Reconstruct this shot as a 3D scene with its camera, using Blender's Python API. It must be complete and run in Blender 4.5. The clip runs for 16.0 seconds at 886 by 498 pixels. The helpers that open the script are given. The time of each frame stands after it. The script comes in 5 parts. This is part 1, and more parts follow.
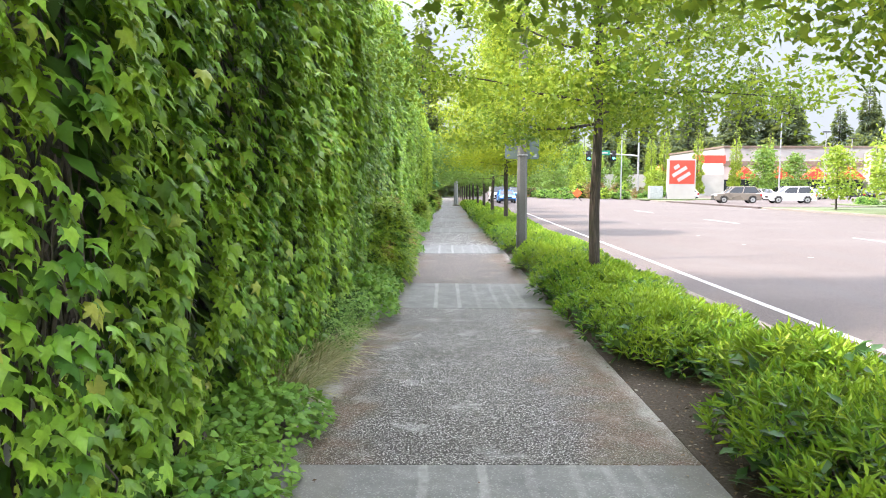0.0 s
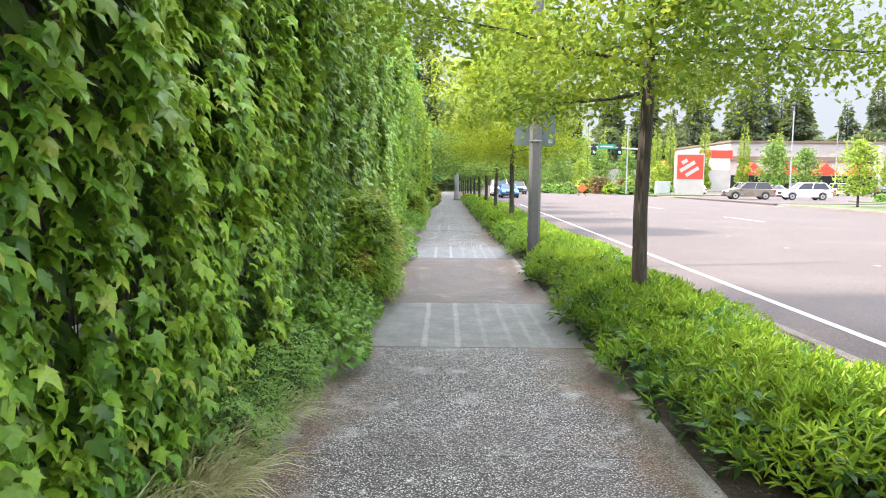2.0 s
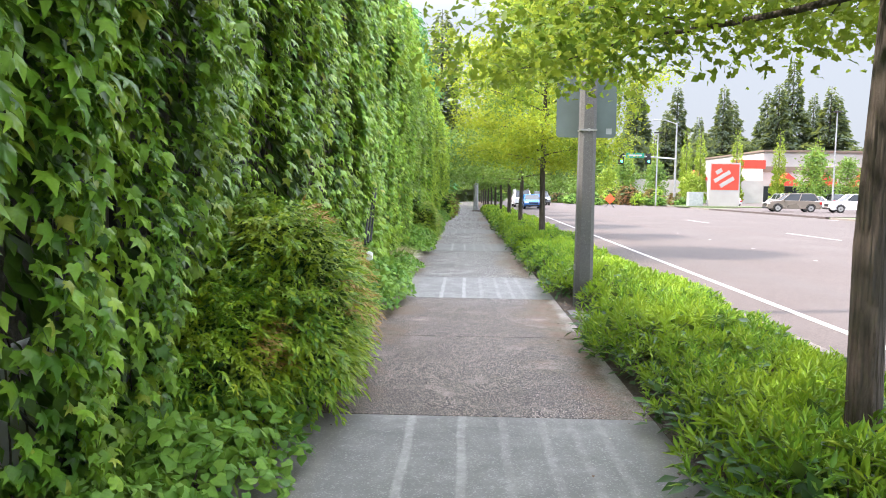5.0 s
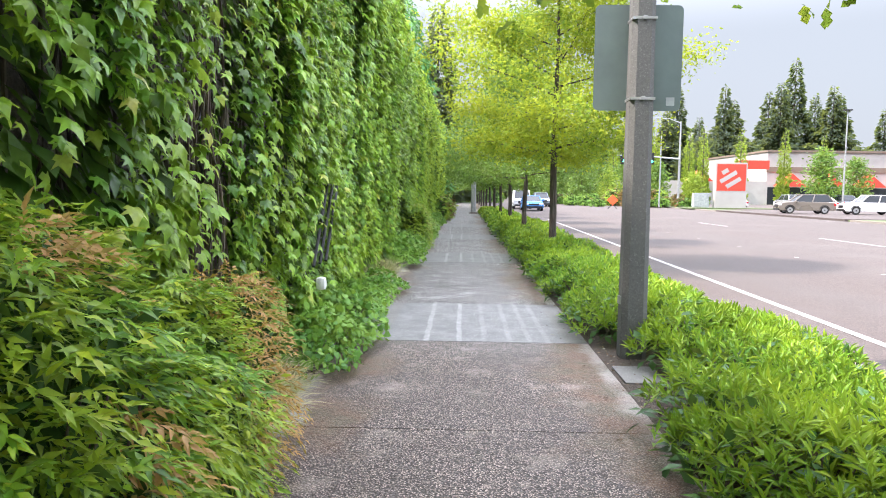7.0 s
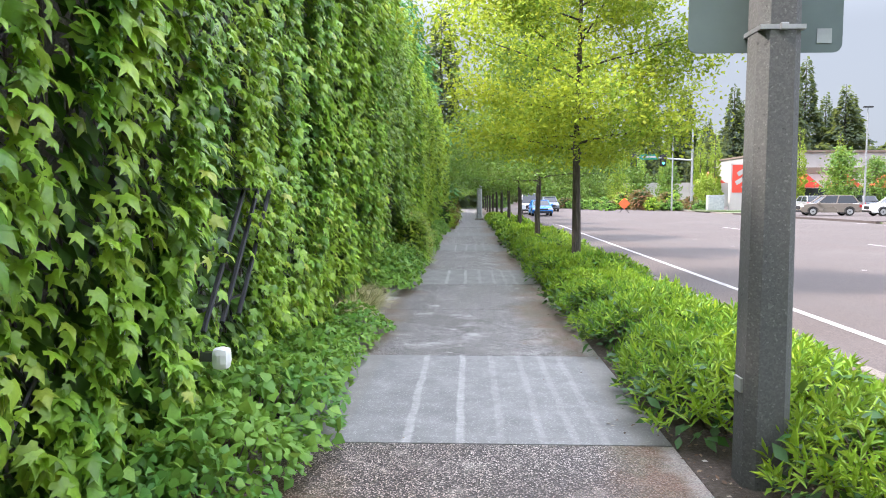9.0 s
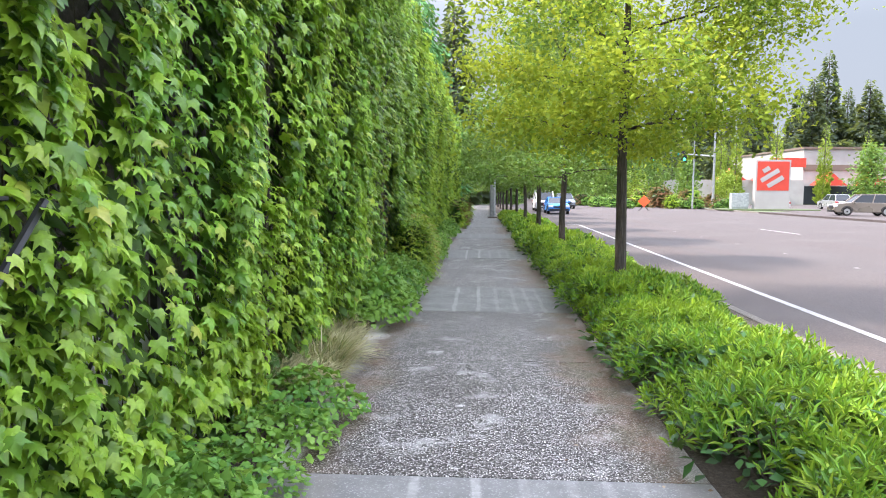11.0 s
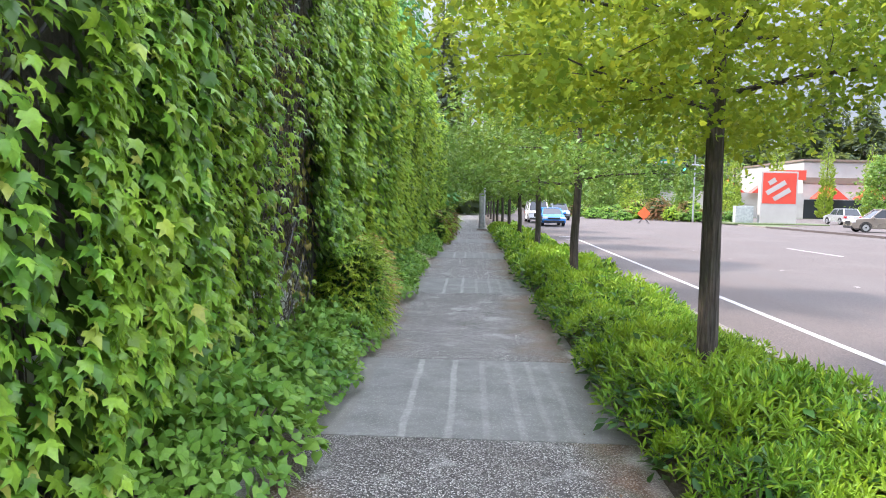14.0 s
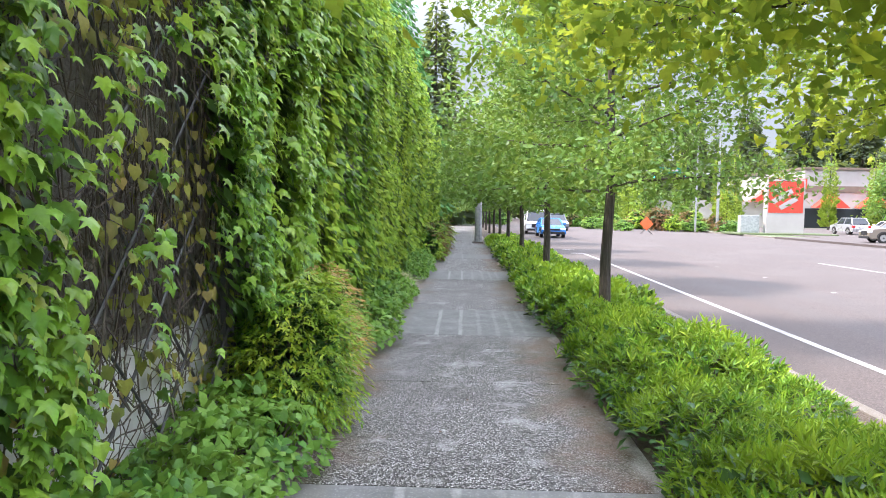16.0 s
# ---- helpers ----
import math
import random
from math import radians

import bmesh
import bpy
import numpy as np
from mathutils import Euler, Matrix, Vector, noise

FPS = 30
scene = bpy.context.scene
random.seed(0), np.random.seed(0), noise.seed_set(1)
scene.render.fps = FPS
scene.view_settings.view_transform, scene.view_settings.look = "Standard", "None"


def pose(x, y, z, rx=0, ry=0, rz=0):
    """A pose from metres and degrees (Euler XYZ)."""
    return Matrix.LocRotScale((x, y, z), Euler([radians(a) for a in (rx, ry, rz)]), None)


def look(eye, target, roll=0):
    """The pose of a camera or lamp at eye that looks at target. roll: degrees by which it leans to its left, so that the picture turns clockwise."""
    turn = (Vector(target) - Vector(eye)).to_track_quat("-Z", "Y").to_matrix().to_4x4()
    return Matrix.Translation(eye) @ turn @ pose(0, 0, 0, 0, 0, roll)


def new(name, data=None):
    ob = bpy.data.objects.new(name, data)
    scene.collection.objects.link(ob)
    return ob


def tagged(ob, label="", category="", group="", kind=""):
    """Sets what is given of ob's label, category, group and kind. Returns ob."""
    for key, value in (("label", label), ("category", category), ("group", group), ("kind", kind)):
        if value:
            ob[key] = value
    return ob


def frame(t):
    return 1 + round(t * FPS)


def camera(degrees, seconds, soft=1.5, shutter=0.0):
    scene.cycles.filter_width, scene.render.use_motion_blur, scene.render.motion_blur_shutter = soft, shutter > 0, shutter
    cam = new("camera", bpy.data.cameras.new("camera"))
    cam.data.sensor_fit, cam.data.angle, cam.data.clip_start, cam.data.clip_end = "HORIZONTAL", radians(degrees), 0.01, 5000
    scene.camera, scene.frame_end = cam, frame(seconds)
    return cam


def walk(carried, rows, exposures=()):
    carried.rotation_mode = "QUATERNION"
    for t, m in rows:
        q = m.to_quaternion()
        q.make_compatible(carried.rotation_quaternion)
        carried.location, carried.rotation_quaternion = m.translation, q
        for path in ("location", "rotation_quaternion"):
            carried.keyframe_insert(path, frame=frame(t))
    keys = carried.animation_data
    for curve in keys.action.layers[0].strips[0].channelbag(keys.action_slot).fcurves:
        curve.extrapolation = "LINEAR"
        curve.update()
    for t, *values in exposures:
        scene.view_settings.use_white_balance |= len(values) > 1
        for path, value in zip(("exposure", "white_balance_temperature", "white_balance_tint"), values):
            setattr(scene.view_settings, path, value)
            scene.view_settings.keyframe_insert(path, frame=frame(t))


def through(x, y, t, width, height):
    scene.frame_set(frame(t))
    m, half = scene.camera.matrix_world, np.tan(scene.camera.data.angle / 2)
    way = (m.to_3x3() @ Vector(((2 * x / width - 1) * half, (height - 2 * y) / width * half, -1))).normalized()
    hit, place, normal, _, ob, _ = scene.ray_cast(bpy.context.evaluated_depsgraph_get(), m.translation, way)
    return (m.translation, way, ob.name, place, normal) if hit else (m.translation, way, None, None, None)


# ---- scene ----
cam = camera(64.5, 16.0, soft=1.0)
PATH = [
    (0, (-0.008, -1.797, 1.708), (-0.011, 0.195, 1.531), 0.1),
    (0.5, (0.016, -1.087, 1.713), (0.006, 0.905, 1.535), -0.1),
    (1, (0.016, -0.369, 1.707), (0.004, 1.623, 1.521), 0.1),
    (1.5, (0.055, 0.363, 1.678), (0.047, 2.354, 1.486), 0.4),
    (2, (0.07, 1.079, 1.659), (0.066, 3.07, 1.465), 0.5),
    (2.5, (0.09, 1.829, 1.629), (0.081, 3.819, 1.438), 0.7),
    (3, (0.107, 2.574, 1.64), (0.082, 4.565, 1.451), 1.1),
    (3.5, (0.154, 3.302, 1.657), (0.111, 5.293, 1.474), 0.9),
    (4, (0.26, 4.061, 1.673), (0.198, 6.053, 1.502), 0.7),
    (4.2, (0.248, 4.345, 1.637), (0.186, 6.337, 1.471), 0.7),
    (6.3, (0.213, 7.714, 1.611), (0.152, 9.706, 1.445), 0.8),
    (6.5, (0.217, 8.019, 1.608), (0.154, 10.011, 1.441), 0.5),
    (7, (0.241, 8.738, 1.584), (0.187, 10.731, 1.422), 0.7),
    (7.5, (0.286, 9.475, 1.568), (0.235, 11.468, 1.416), 0.5),
    (8, (0.288, 10.212, 1.559), (0.236, 12.205, 1.411), 0.5),
    (8.5, (0.299, 10.907, 1.578), (0.238, 12.901, 1.435), -0.1),
    (9, (0.275, 11.659, 1.594), (0.203, 13.653, 1.447), 0.0),
    (9.2, (0.281, 11.936, 1.548), (0.21, 13.93, 1.409), 0.2),
    (11.3, (0.228, 15.126, 1.717), (0.122, 17.117, 1.555), 0.4),
    (11.5, (0.252, 15.464, 1.735), (0.152, 17.455, 1.576), 0.5),
    (12, (0.281, 16.287, 1.723), (0.186, 18.278, 1.564), 0.6),
    (12.5, (0.323, 17.085, 1.698), (0.241, 19.078, 1.548), 0.9),
    (13, (0.355, 17.886, 1.705), (0.281, 19.88, 1.564), 0.8),
    (13.5, (0.351, 18.691, 1.702), (0.278, 20.685, 1.567), 1.1),
    (14, (0.342, 19.492, 1.72), (0.267, 21.485, 1.583), 1.2),
    (14.5, (0.302, 20.255, 1.734), (0.225, 22.248, 1.593), 1.0),
    (15, (0.295, 21.026, 1.746), (0.221, 23.02, 1.608), 1.0),
    (15.5, (0.236, 21.832, 1.766), (0.172, 23.827, 1.638), 1.1),
    (16, (0.233, 22.637, 1.766), (0.176, 24.634, 1.657), 1.0),
]
walk(cam, [(t, look(eye, target, roll)) for t, eye, target, roll in PATH], [(0, 1.82, 6150, 16), (2.5, 1.74, 6150, 16), (4.5, 1.66, 6100, 17), (7, 1.60, 6050, 17), (8, 1.47, 5950, 17), (9, 1.39, 5900, 17), (12, 1.36, 5850, 18), (14, 1.42, 5800, 17), (15.2, 1.56, 5850, 18), (16, 1.57, 5850, 18)])

# ---- world, sun, exposure ----
SUN_FROM = Vector((-0.60, -0.10, 0.79)).normalized()
world = bpy.data.worlds.new("world")
scene.world = world
world.use_nodes = True
wn, wl = world.node_tree.nodes, world.node_tree.links
sky = wn.new("ShaderNodeTexSky")
sky.sky_type, sky.sun_disc = "NISHITA", False
sky.sun_elevation = math.asin(SUN_FROM.z)
sky.sun_rotation = math.atan2(SUN_FROM.x, SUN_FROM.y)
sky.air_density, sky.dust_density, sky.ozone_density = 1.0, 6.0, 1.0
haze = wn.new("ShaderNodeMix")
haze.data_type = "RGBA"
haze.inputs["Factor"].default_value = 0.93
# thin overcast over the blue, far brighter overhead than at the horizon
up = wn.new("ShaderNodeSeparateXYZ")
wl.new(wn.new("ShaderNodeTexCoord").outputs["Generated"], up.inputs[0])
height = wn.new("ShaderNodeMapRange")
height.interpolation_type = "SMOOTHSTEP"
height.inputs["From Min"].default_value, height.inputs["From Max"].default_value = 0.20, 0.58
wl.new(up.outputs["Z"], height.inputs[0])
cloud = wn.new("ShaderNodeMix")
cloud.data_type = "RGBA"
cloud.inputs["A"].default_value = (1.72, 1.84, 1.87, 1)
cloud.inputs["B"].default_value = (13.4, 13.8, 14.6, 1)
wl.new(height.outputs[0], cloud.inputs["Factor"])
wl.new(cloud.outputs["Result"], haze.inputs["B"])
wl.new(sky.outputs[0], haze.inputs["A"])
wl.new(haze.outputs["Result"], wn["Background"].inputs[0])
wn["Background"].inputs[1].default_value = 0.14
sun = new("sun", bpy.data.lights.new("sun", "SUN"))
sun.data.energy, sun.data.angle, sun.data.color = 4.3, radians(2.5), (1.0, 0.86, 0.70)
sun.matrix_world = look(SUN_FROM * 60, (0, 0, 0))


# ---- materials ----
class Nodes:
    """A material's node tree, with short calls to add nodes."""

    def __init__(self, name):
        self.mat = bpy.data.materials.new(name)
        self.mat.use_nodes = True
        self.t = self.mat.node_tree
        self.bsdf = self.t.nodes["Principled BSDF"]
        self.out = self.t.nodes["Material Output"]

    def add(self, kind, **inputs):
        n = self.t.nodes.new("ShaderNode" + kind)
        for k, v in inputs.items():
            self.put(n, k, v)
        return n

    def put(self, n, k, v):
        k = k.replace("_", " ")
        socket = n.inputs[int(k[1:])] if k[0] == "i" and k[1:].isdigit() else n.inputs[k]
        if isinstance(v, bpy.types.NodeSocket):
            self.t.links.new(v, socket)
        else:
            socket.default_value = v

    def coords(self, scale=(1, 1, 1), world_space=False):
        if world_space:
            source = self.add("NewGeometry").outputs["Position"]
        else:
            source = self.add("TexCoord").outputs["Object"]
        m = self.add("Mapping", Vector=source, Scale=scale)
        return m.outputs[0]

    def noise(self, vec, scale, detail=4, rough=0.55):
        return self.add("TexNoise", Vector=vec, Scale=scale, Detail=detail, Roughness=rough).outputs["Fac"]

    def ramp(self, fac, *stops):
        n = self.add("ValToRGB", Fac=fac)
        e = n.color_ramp.elements
        while len(e) < len(stops):
            e.new(0.5)
        for el, (p, c) in zip(e, stops):
            el.position = p
            el.color = (*c, 1) if len(c) == 3 else c
        return n.outputs[0]

    def grey(self, fac, *stops):
        return self.ramp(fac, *[(p, (v, v, v)) for p, v in stops])

    def mix(self, fac, a, b, how="MIX"):
        n = self.t.nodes.new("ShaderNodeMix")
        n.data_type, n.blend_type = "RGBA", how
        for k, v in (("Factor", fac), ("A", a), ("B", b)):
            s = [i for i in n.inputs if i.name == k and (i.type == "VALUE" if k == "Factor" else i.type == "RGBA")][0]
            if isinstance(v, bpy.types.NodeSocket):
                self.t.links.new(v, s)
            elif k == "Factor":
                s.default_value = v
            else:
                s.default_value = (*v, 1)
        return [o for o in n.outputs if o.type == "RGBA"][0]

    def maths(self, op, a, b=0.0, c=0.0):
        n = self.t.nodes.new("ShaderNodeMath")
        n.operation = op
        for k, v in enumerate((a, b, c)):
            if isinstance(v, bpy.types.NodeSocket):
                self.t.links.new(v, n.inputs[k])
            else:
                n.inputs[k].default_value = v
        return n.outputs[0]

    def bump(self, height, strength, distance):
        n = self.add("Bump", Height=height, Strength=strength, Distance=distance)
        self.put(self.bsdf, "Normal", n.outputs[0])

    def done(self, color=None, rough=None, metal=None, spec=None):
        for k, v in (("Base Color", color), ("Roughness", rough), ("Metallic", metal), ("Specular IOR Level", spec)):
            if v is not None:
                self.put(self.bsdf, k, (*v, 1) if isinstance(v, tuple) and len(v) == 3 else v)
        return self.mat


def plain(name, color, rough=0.5, metal=0.0, vary=0.15, scale=6.0):
    """A painted, metal or plastic surface with faint dirt and unevenness."""
    n = Nodes(name)
    a = n.noise(n.coords(), scale, 5)
    dark = tuple(c * (1 - 2 * vary) for c in color)
    col = n.ramp(a, (0.3, dark), (0.62, color))
    return n.done(col, n.grey(a, (0.3, min(1, rough + 0.15)), (0.7, rough)), metal)


def leaf_material(name, stops, rough=0.42, through=0.35, patch=None, spec=0.3, grain=(1.2, 1.2, 0.45)):
    """Leaves: each takes its own tone, whole patches differ a little, and light shines through."""
    n = Nodes(name)
    own = n.add("NewGeometry").outputs["Random Per Island"]
    col = n.ramp(own, *stops)
    big = n.noise(n.coords(grain, True), 1.0, 4)
    col = n.mix(n.grey(big, (0.42, 0.0), (0.66, 0.75)), col, patch or stops[-1][1])
    vein = n.noise(n.coords(world_space=True), 60, 2)
    col = n.mix(n.grey(vein, (0.3, 0.25), (0.7, 0.0)), col, tuple(c * 0.45 for c in stops[0][1]))
    n.done(col, rough, 0.0, spec)
    tr = n.add("BsdfTranslucent", Color=n.mix(0.5, col, (0.38, 0.46, 0.06), "MIX"))
    m = n.add("MixShader", Fac=through, i1=n.bsdf.outputs[0], i2=tr.outputs[0])
    n.t.links.new(m.outputs[0], n.out.inputs[0])
    return n.mat


M = {}
# tall yellow-green streaks: leaf variety, plus sunlit columns put into the colour
M["ivy"] = leaf_material("ivy_leaf", [(0.0, (0.036, 0.115, 0.018)), (0.30, (0.108, 0.275, 0.032)), (0.65, (0.230, 0.475, 0.045)), (0.93, (0.390, 0.640, 0.068)), (1.0, (0.52, 0.52, 0.10))], 0.36, 0.38, (0.400, 0.575, 0.036), 0.42, (2.0, 3.2, 0.40))
# far ivy: young leaves, with sunlight painted into the yellower green
M["ivy_young_sunlit"] = leaf_material("young_sunlit_ivy_leaf", [(0.0, (0.055, 0.150, 0.020)), (0.4, (0.165, 0.340, 0.034)), (0.8, (0.310, 0.510, 0.048)), (1.0, (0.450, 0.560, 0.060))], 0.6, 0.35, (0.400, 0.510, 0.040), 0.15, (1.0, 1.6, 0.22))
M["ivy_aged"] = leaf_material("ageing_ivy_leaf", [(0.0, (0.10, 0.13, 0.03)), (0.5, (0.25, 0.30, 0.05)), (0.85, (0.42, 0.46, 0.07)), (1.0, (0.40, 0.27, 0.09))], 0.5, 0.3)
# inner leaves: the shade of the gaps is put into this darker green
M["ivy_shade"] = leaf_material("ivy_inner_shade_leaf", [(0.0, (0.020, 0.062, 0.010)), (0.6, (0.052, 0.140, 0.016)), (1.0, (0.100, 0.200, 0.022))], 0.5, 0.2)
M["oak"] = leaf_material("oak_leaf", [(0.0, (0.065, 0.155, 0.018)), (0.4, (0.150, 0.275, 0.024)), (0.75, (0.290, 0.400, 0.028)), (1.0, (0.480, 0.510, 0.026))], 0.5, 0.55, (0.420, 0.455, 0.016), 0.2, (0.9, 0.9, 0.9))
# darker copy of the oak leaf, with crown shade put into its colour
M["oak_shaded"] = leaf_material("shaded_oak_leaf", [(0.0, (0.046, 0.120, 0.020)), (0.4, (0.105, 0.220, 0.025)), (0.75, (0.200, 0.325, 0.030)), (1.0, (0.370, 0.430, 0.030))], 0.5, 0.45, (0.270, 0.370, 0.020), 0.2, (0.9, 0.9, 0.9))
M["oak_green"] = leaf_material("green_street_tree_leaf", [(0.0, (0.042, 0.115, 0.022)), (0.5, (0.082, 0.190, 0.035)), (1.0, (0.154, 0.270, 0.039))], 0.45, 0.32)
M["laurel"] = leaf_material("laurel_leaf", [(0.0, (0.048, 0.150, 0.014)), (0.45, (0.115, 0.285, 0.020)), (0.8, (0.230, 0.430, 0.028)), (1.0, (0.390, 0.510, 0.032))], 0.38, 0.30, (0.350, 0.500, 0.022), 0.3)
# old-leaf green made darker still: shade inside the shrubs put into the colour
M["laurel_old_shade"] = leaf_material("laurel_old_shade_leaf", [(0.0, (0.014, 0.052, 0.014)), (0.6, (0.030, 0.100, 0.022)), (1.0, (0.055, 0.145, 0.028))], 0.45, 0.15, None, 0.3)
M["cover"] = leaf_material("groundcover_leaf", [(0.0, (0.048, 0.155, 0.032)), (0.5, (0.110, 0.285, 0.046)), (1.0, (0.245, 0.430, 0.062))], 0.45, 0.35)
M["nandina"] = leaf_material("nandina_leaf", [(0.0, (0.060, 0.175, 0.022)), (0.5, (0.175, 0.390, 0.034)), (0.85, (0.350, 0.570, 0.036)), (1.0, (0.600, 0.660, 0.040))], 0.4, 0.34, (0.450, 0.540, 0.028), 0.4, (2.4, 2.4, 2.4))
M["nandina_tip"] = leaf_material("nandina_young_leaf", [(0.0, (0.36, 0.30, 0.06)), (0.5, (0.55, 0.27, 0.09)), (1.0, (0.62, 0.36, 0.19))], 0.5, 0.35)
M["barberry"] = leaf_material("red_shrub_leaf", [(0.0, (0.06, 0.035, 0.02)), (0.5, (0.16, 0.06, 0.035)), (1.0, (0.22, 0.12, 0.04))], 0.5, 0.3)
M["grass"] = leaf_material("ornamental_grass_blade", [(0.0, (0.140, 0.200, 0.060)), (0.35, (0.400, 0.400, 0.180)), (0.7, (0.660, 0.580, 0.360)), (1.0, (0.820, 0.750, 0.550))], 0.55, 0.3, (0.60, 0.52, 0.32))
M["lawn"] = leaf_material("lawn_blade", [(0.0, (0.090, 0.224, 0.045)), (1.0, (0.260, 0.432, 0.100))], 0.6, 0.3)
# greyed, lifted green: the haze of distance is put into the needle colour
M["conifer"] = leaf_material("hazed_conifer_needles", [(0.0, (0.040, 0.060, 0.048)), (0.6, (0.056, 0.080, 0.062)), (1.0, (0.072, 0.098, 0.074))], 0.85, 0.4, (0.064, 0.086, 0.068), 0.05)
M["cypress"] = leaf_material("cypress_spray", [(0.0, (0.027, 0.112, 0.036)), (0.6, (0.068, 0.237, 0.065)), (1.0, (0.124, 0.338, 0.081))], 0.55, 0.15)
M["poplar"] = leaf_material("poplar_leaf", [(0.0, (0.110, 0.210, 0.020)), (0.6, (0.198, 0.326, 0.030)), (1.0, (0.308, 0.399, 0.040))], 0.5, 0.4)


def bark_material(name, dark, light):
    n = Nodes(name)
    v = n.coords((9, 9, 1.6))
    a = n.noise(v, 5, 8, 0.7)
    b = n.noise(n.coords((2, 2, 2)), 1.5, 3)
    col = n.mix(n.grey(b, (0.4, 0.0), (0.7, 0.6)), n.ramp(a, (0.32, dark), (0.65, light)), (0.085, 0.085, 0.065))
    ridge = n.add("TexVoronoi", Vector=n.coords((34, 34, 3.2)), Scale=1.0, Randomness=1.0)
    furrow = n.grey(n.maths("ADD", ridge.outputs["Distance"], n.maths("MULTIPLY", a, 0.35)), (0.35, 1.0), (0.85, 0.0))
    col = n.mix(n.maths("MULTIPLY", n.maths("SUBTRACT", 1.0, furrow), 0.5), col, tuple(c * 0.5 for c in dark))
    n.bump(n.maths("ADD", furrow, n.maths("MULTIPLY", a, 0.5)), 1.0, 0.02)
    return n.done(col, 0.9)


M["bark"] = bark_material("street_tree_bark", (0.032, 0.026, 0.022), (0.125, 0.10, 0.078))
M["vine"] = bark_material("vine_bark", (0.09, 0.072, 0.06), (0.27, 0.215, 0.175))


def aggregate_material():
    """Exposed pebbles set in cement, mossy and rust-stained along the edges."""
    n = Nodes("exposed_aggregate")
    p = n.coords(world_space=True)
    cells = n.add("TexVoronoi", Vector=p, Scale=80.0, Randomness=1.0)
    tone = n.add("SeparateColor", Color=cells.outputs["Color"]).outputs[0]
    peb = n.ramp(tone, (0.0, (0.16, 0.14, 0.13)), (0.3, (0.36, 0.335, 0.32)), (0.6, (0.56, 0.53, 0.51)), (0.85, (0.72, 0.70, 0.68)), (1.0, (0.82, 0.805, 0.79)))
    gap = n.grey(cells.outputs["Distance"], (0.33, 0.0), (0.48, 1.0))
    col = n.mix(gap, peb, (0.038, 0.034, 0.032))
    clump = n.noise(p, 13, 5, 0.65)
    col = n.mix(n.grey(clump, (0.36, 0.3), (0.56, 0.0)), col, (0.05, 0.047, 0.045))
    worn = n.noise(p, 2.2, 6, 0.65)
    col = n.mix(n.grey(worn, (0.56, 0.0), (0.70, 0.5)), col, (0.52, 0.515, 0.50))
    spots = n.noise(p, 6.5, 3, 0.5)
    col = n.mix(n.grey(spots, (0.70, 0.0), (0.76, 0.55)), col, (0.66, 0.655, 0.63))
    wet = n.noise(p, 0.8, 4)
    col = n.mix(n.grey(wet, (0.38, 0.32), (0.56, 0.0)), col, (0.06, 0.050, 0.045))
    xyz = n.add("SeparateXYZ", Vector=p)
    along = n.maths("ADD", xyz.outputs[1], n.maths("MULTIPLY", n.maths("SUBTRACT", n.noise(p, 0.9, 5), 0.5), 3.0))
    damp = n.grey(n.maths("ABSOLUTE", n.maths("MULTIPLY", n.maths("SUBTRACT", along, 13.0), 0.1)), (0.24, 0.9), (0.42, 0.0))
    col = n.mix(damp, col, (0.80, 0.66, 0.58), "MULTIPLY")
    across = n.maths("ADD", xyz.outputs[0], n.maths("MULTIPLY", n.maths("SUBTRACT", n.noise(p, 1.3, 6), 0.5), 1.7))
    moss = n.mix(n.grey(n.noise(p, 3.0, 4), (0.42, 0.0), (0.6, 1.0)), (0.135, 0.066, 0.028), (0.098, 0.075, 0.034))
    edge = n.maths("MAXIMUM", n.grey(n.maths("MULTIPLY_ADD", across, 0.25, 0.5), (0.72, 0.0), (0.82, 0.8)), n.grey(n.maths("MULTIPLY_ADD", across, 0.25, 0.5), (0.285, 0.75), (0.38, 0.0)))
    grit = n.grey(n.noise(p, 75, 3), (0.4, 0.5), (0.6, 1.0))
    col = n.mix(n.maths("MULTIPLY", edge, grit), col, moss)
    raw = n.maths("ADD", xyz.outputs[0], n.maths("MULTIPLY", n.maths("SUBTRACT", n.noise(p, 3.1, 4), 0.5), 0.35))
    pale = n.maths("MAXIMUM", n.grey(n.maths("MULTIPLY_ADD", raw, 0.25, 0.5), (0.250, 0.9), (0.292, 0.0)), n.grey(n.maths("MULTIPLY_ADD", raw, 0.25, 0.5), (0.858, 0.0), (0.882, 0.4)))
    pale = n.maths("MULTIPLY", pale, n.grey(n.noise(p, 0.7, 4), (0.42, 0.1), (0.58, 1.0)))
    col = n.mix(n.maths("MULTIPLY", pale, grit), col, (0.66, 0.655, 0.63))
    n.bump(n.maths("SUBTRACT", 1.0, cells.outputs["Distance"]), 0.85, 0.006)
    return n.done(col, n.grey(tone, (0.0, 0.45), (1.0, 0.8)))


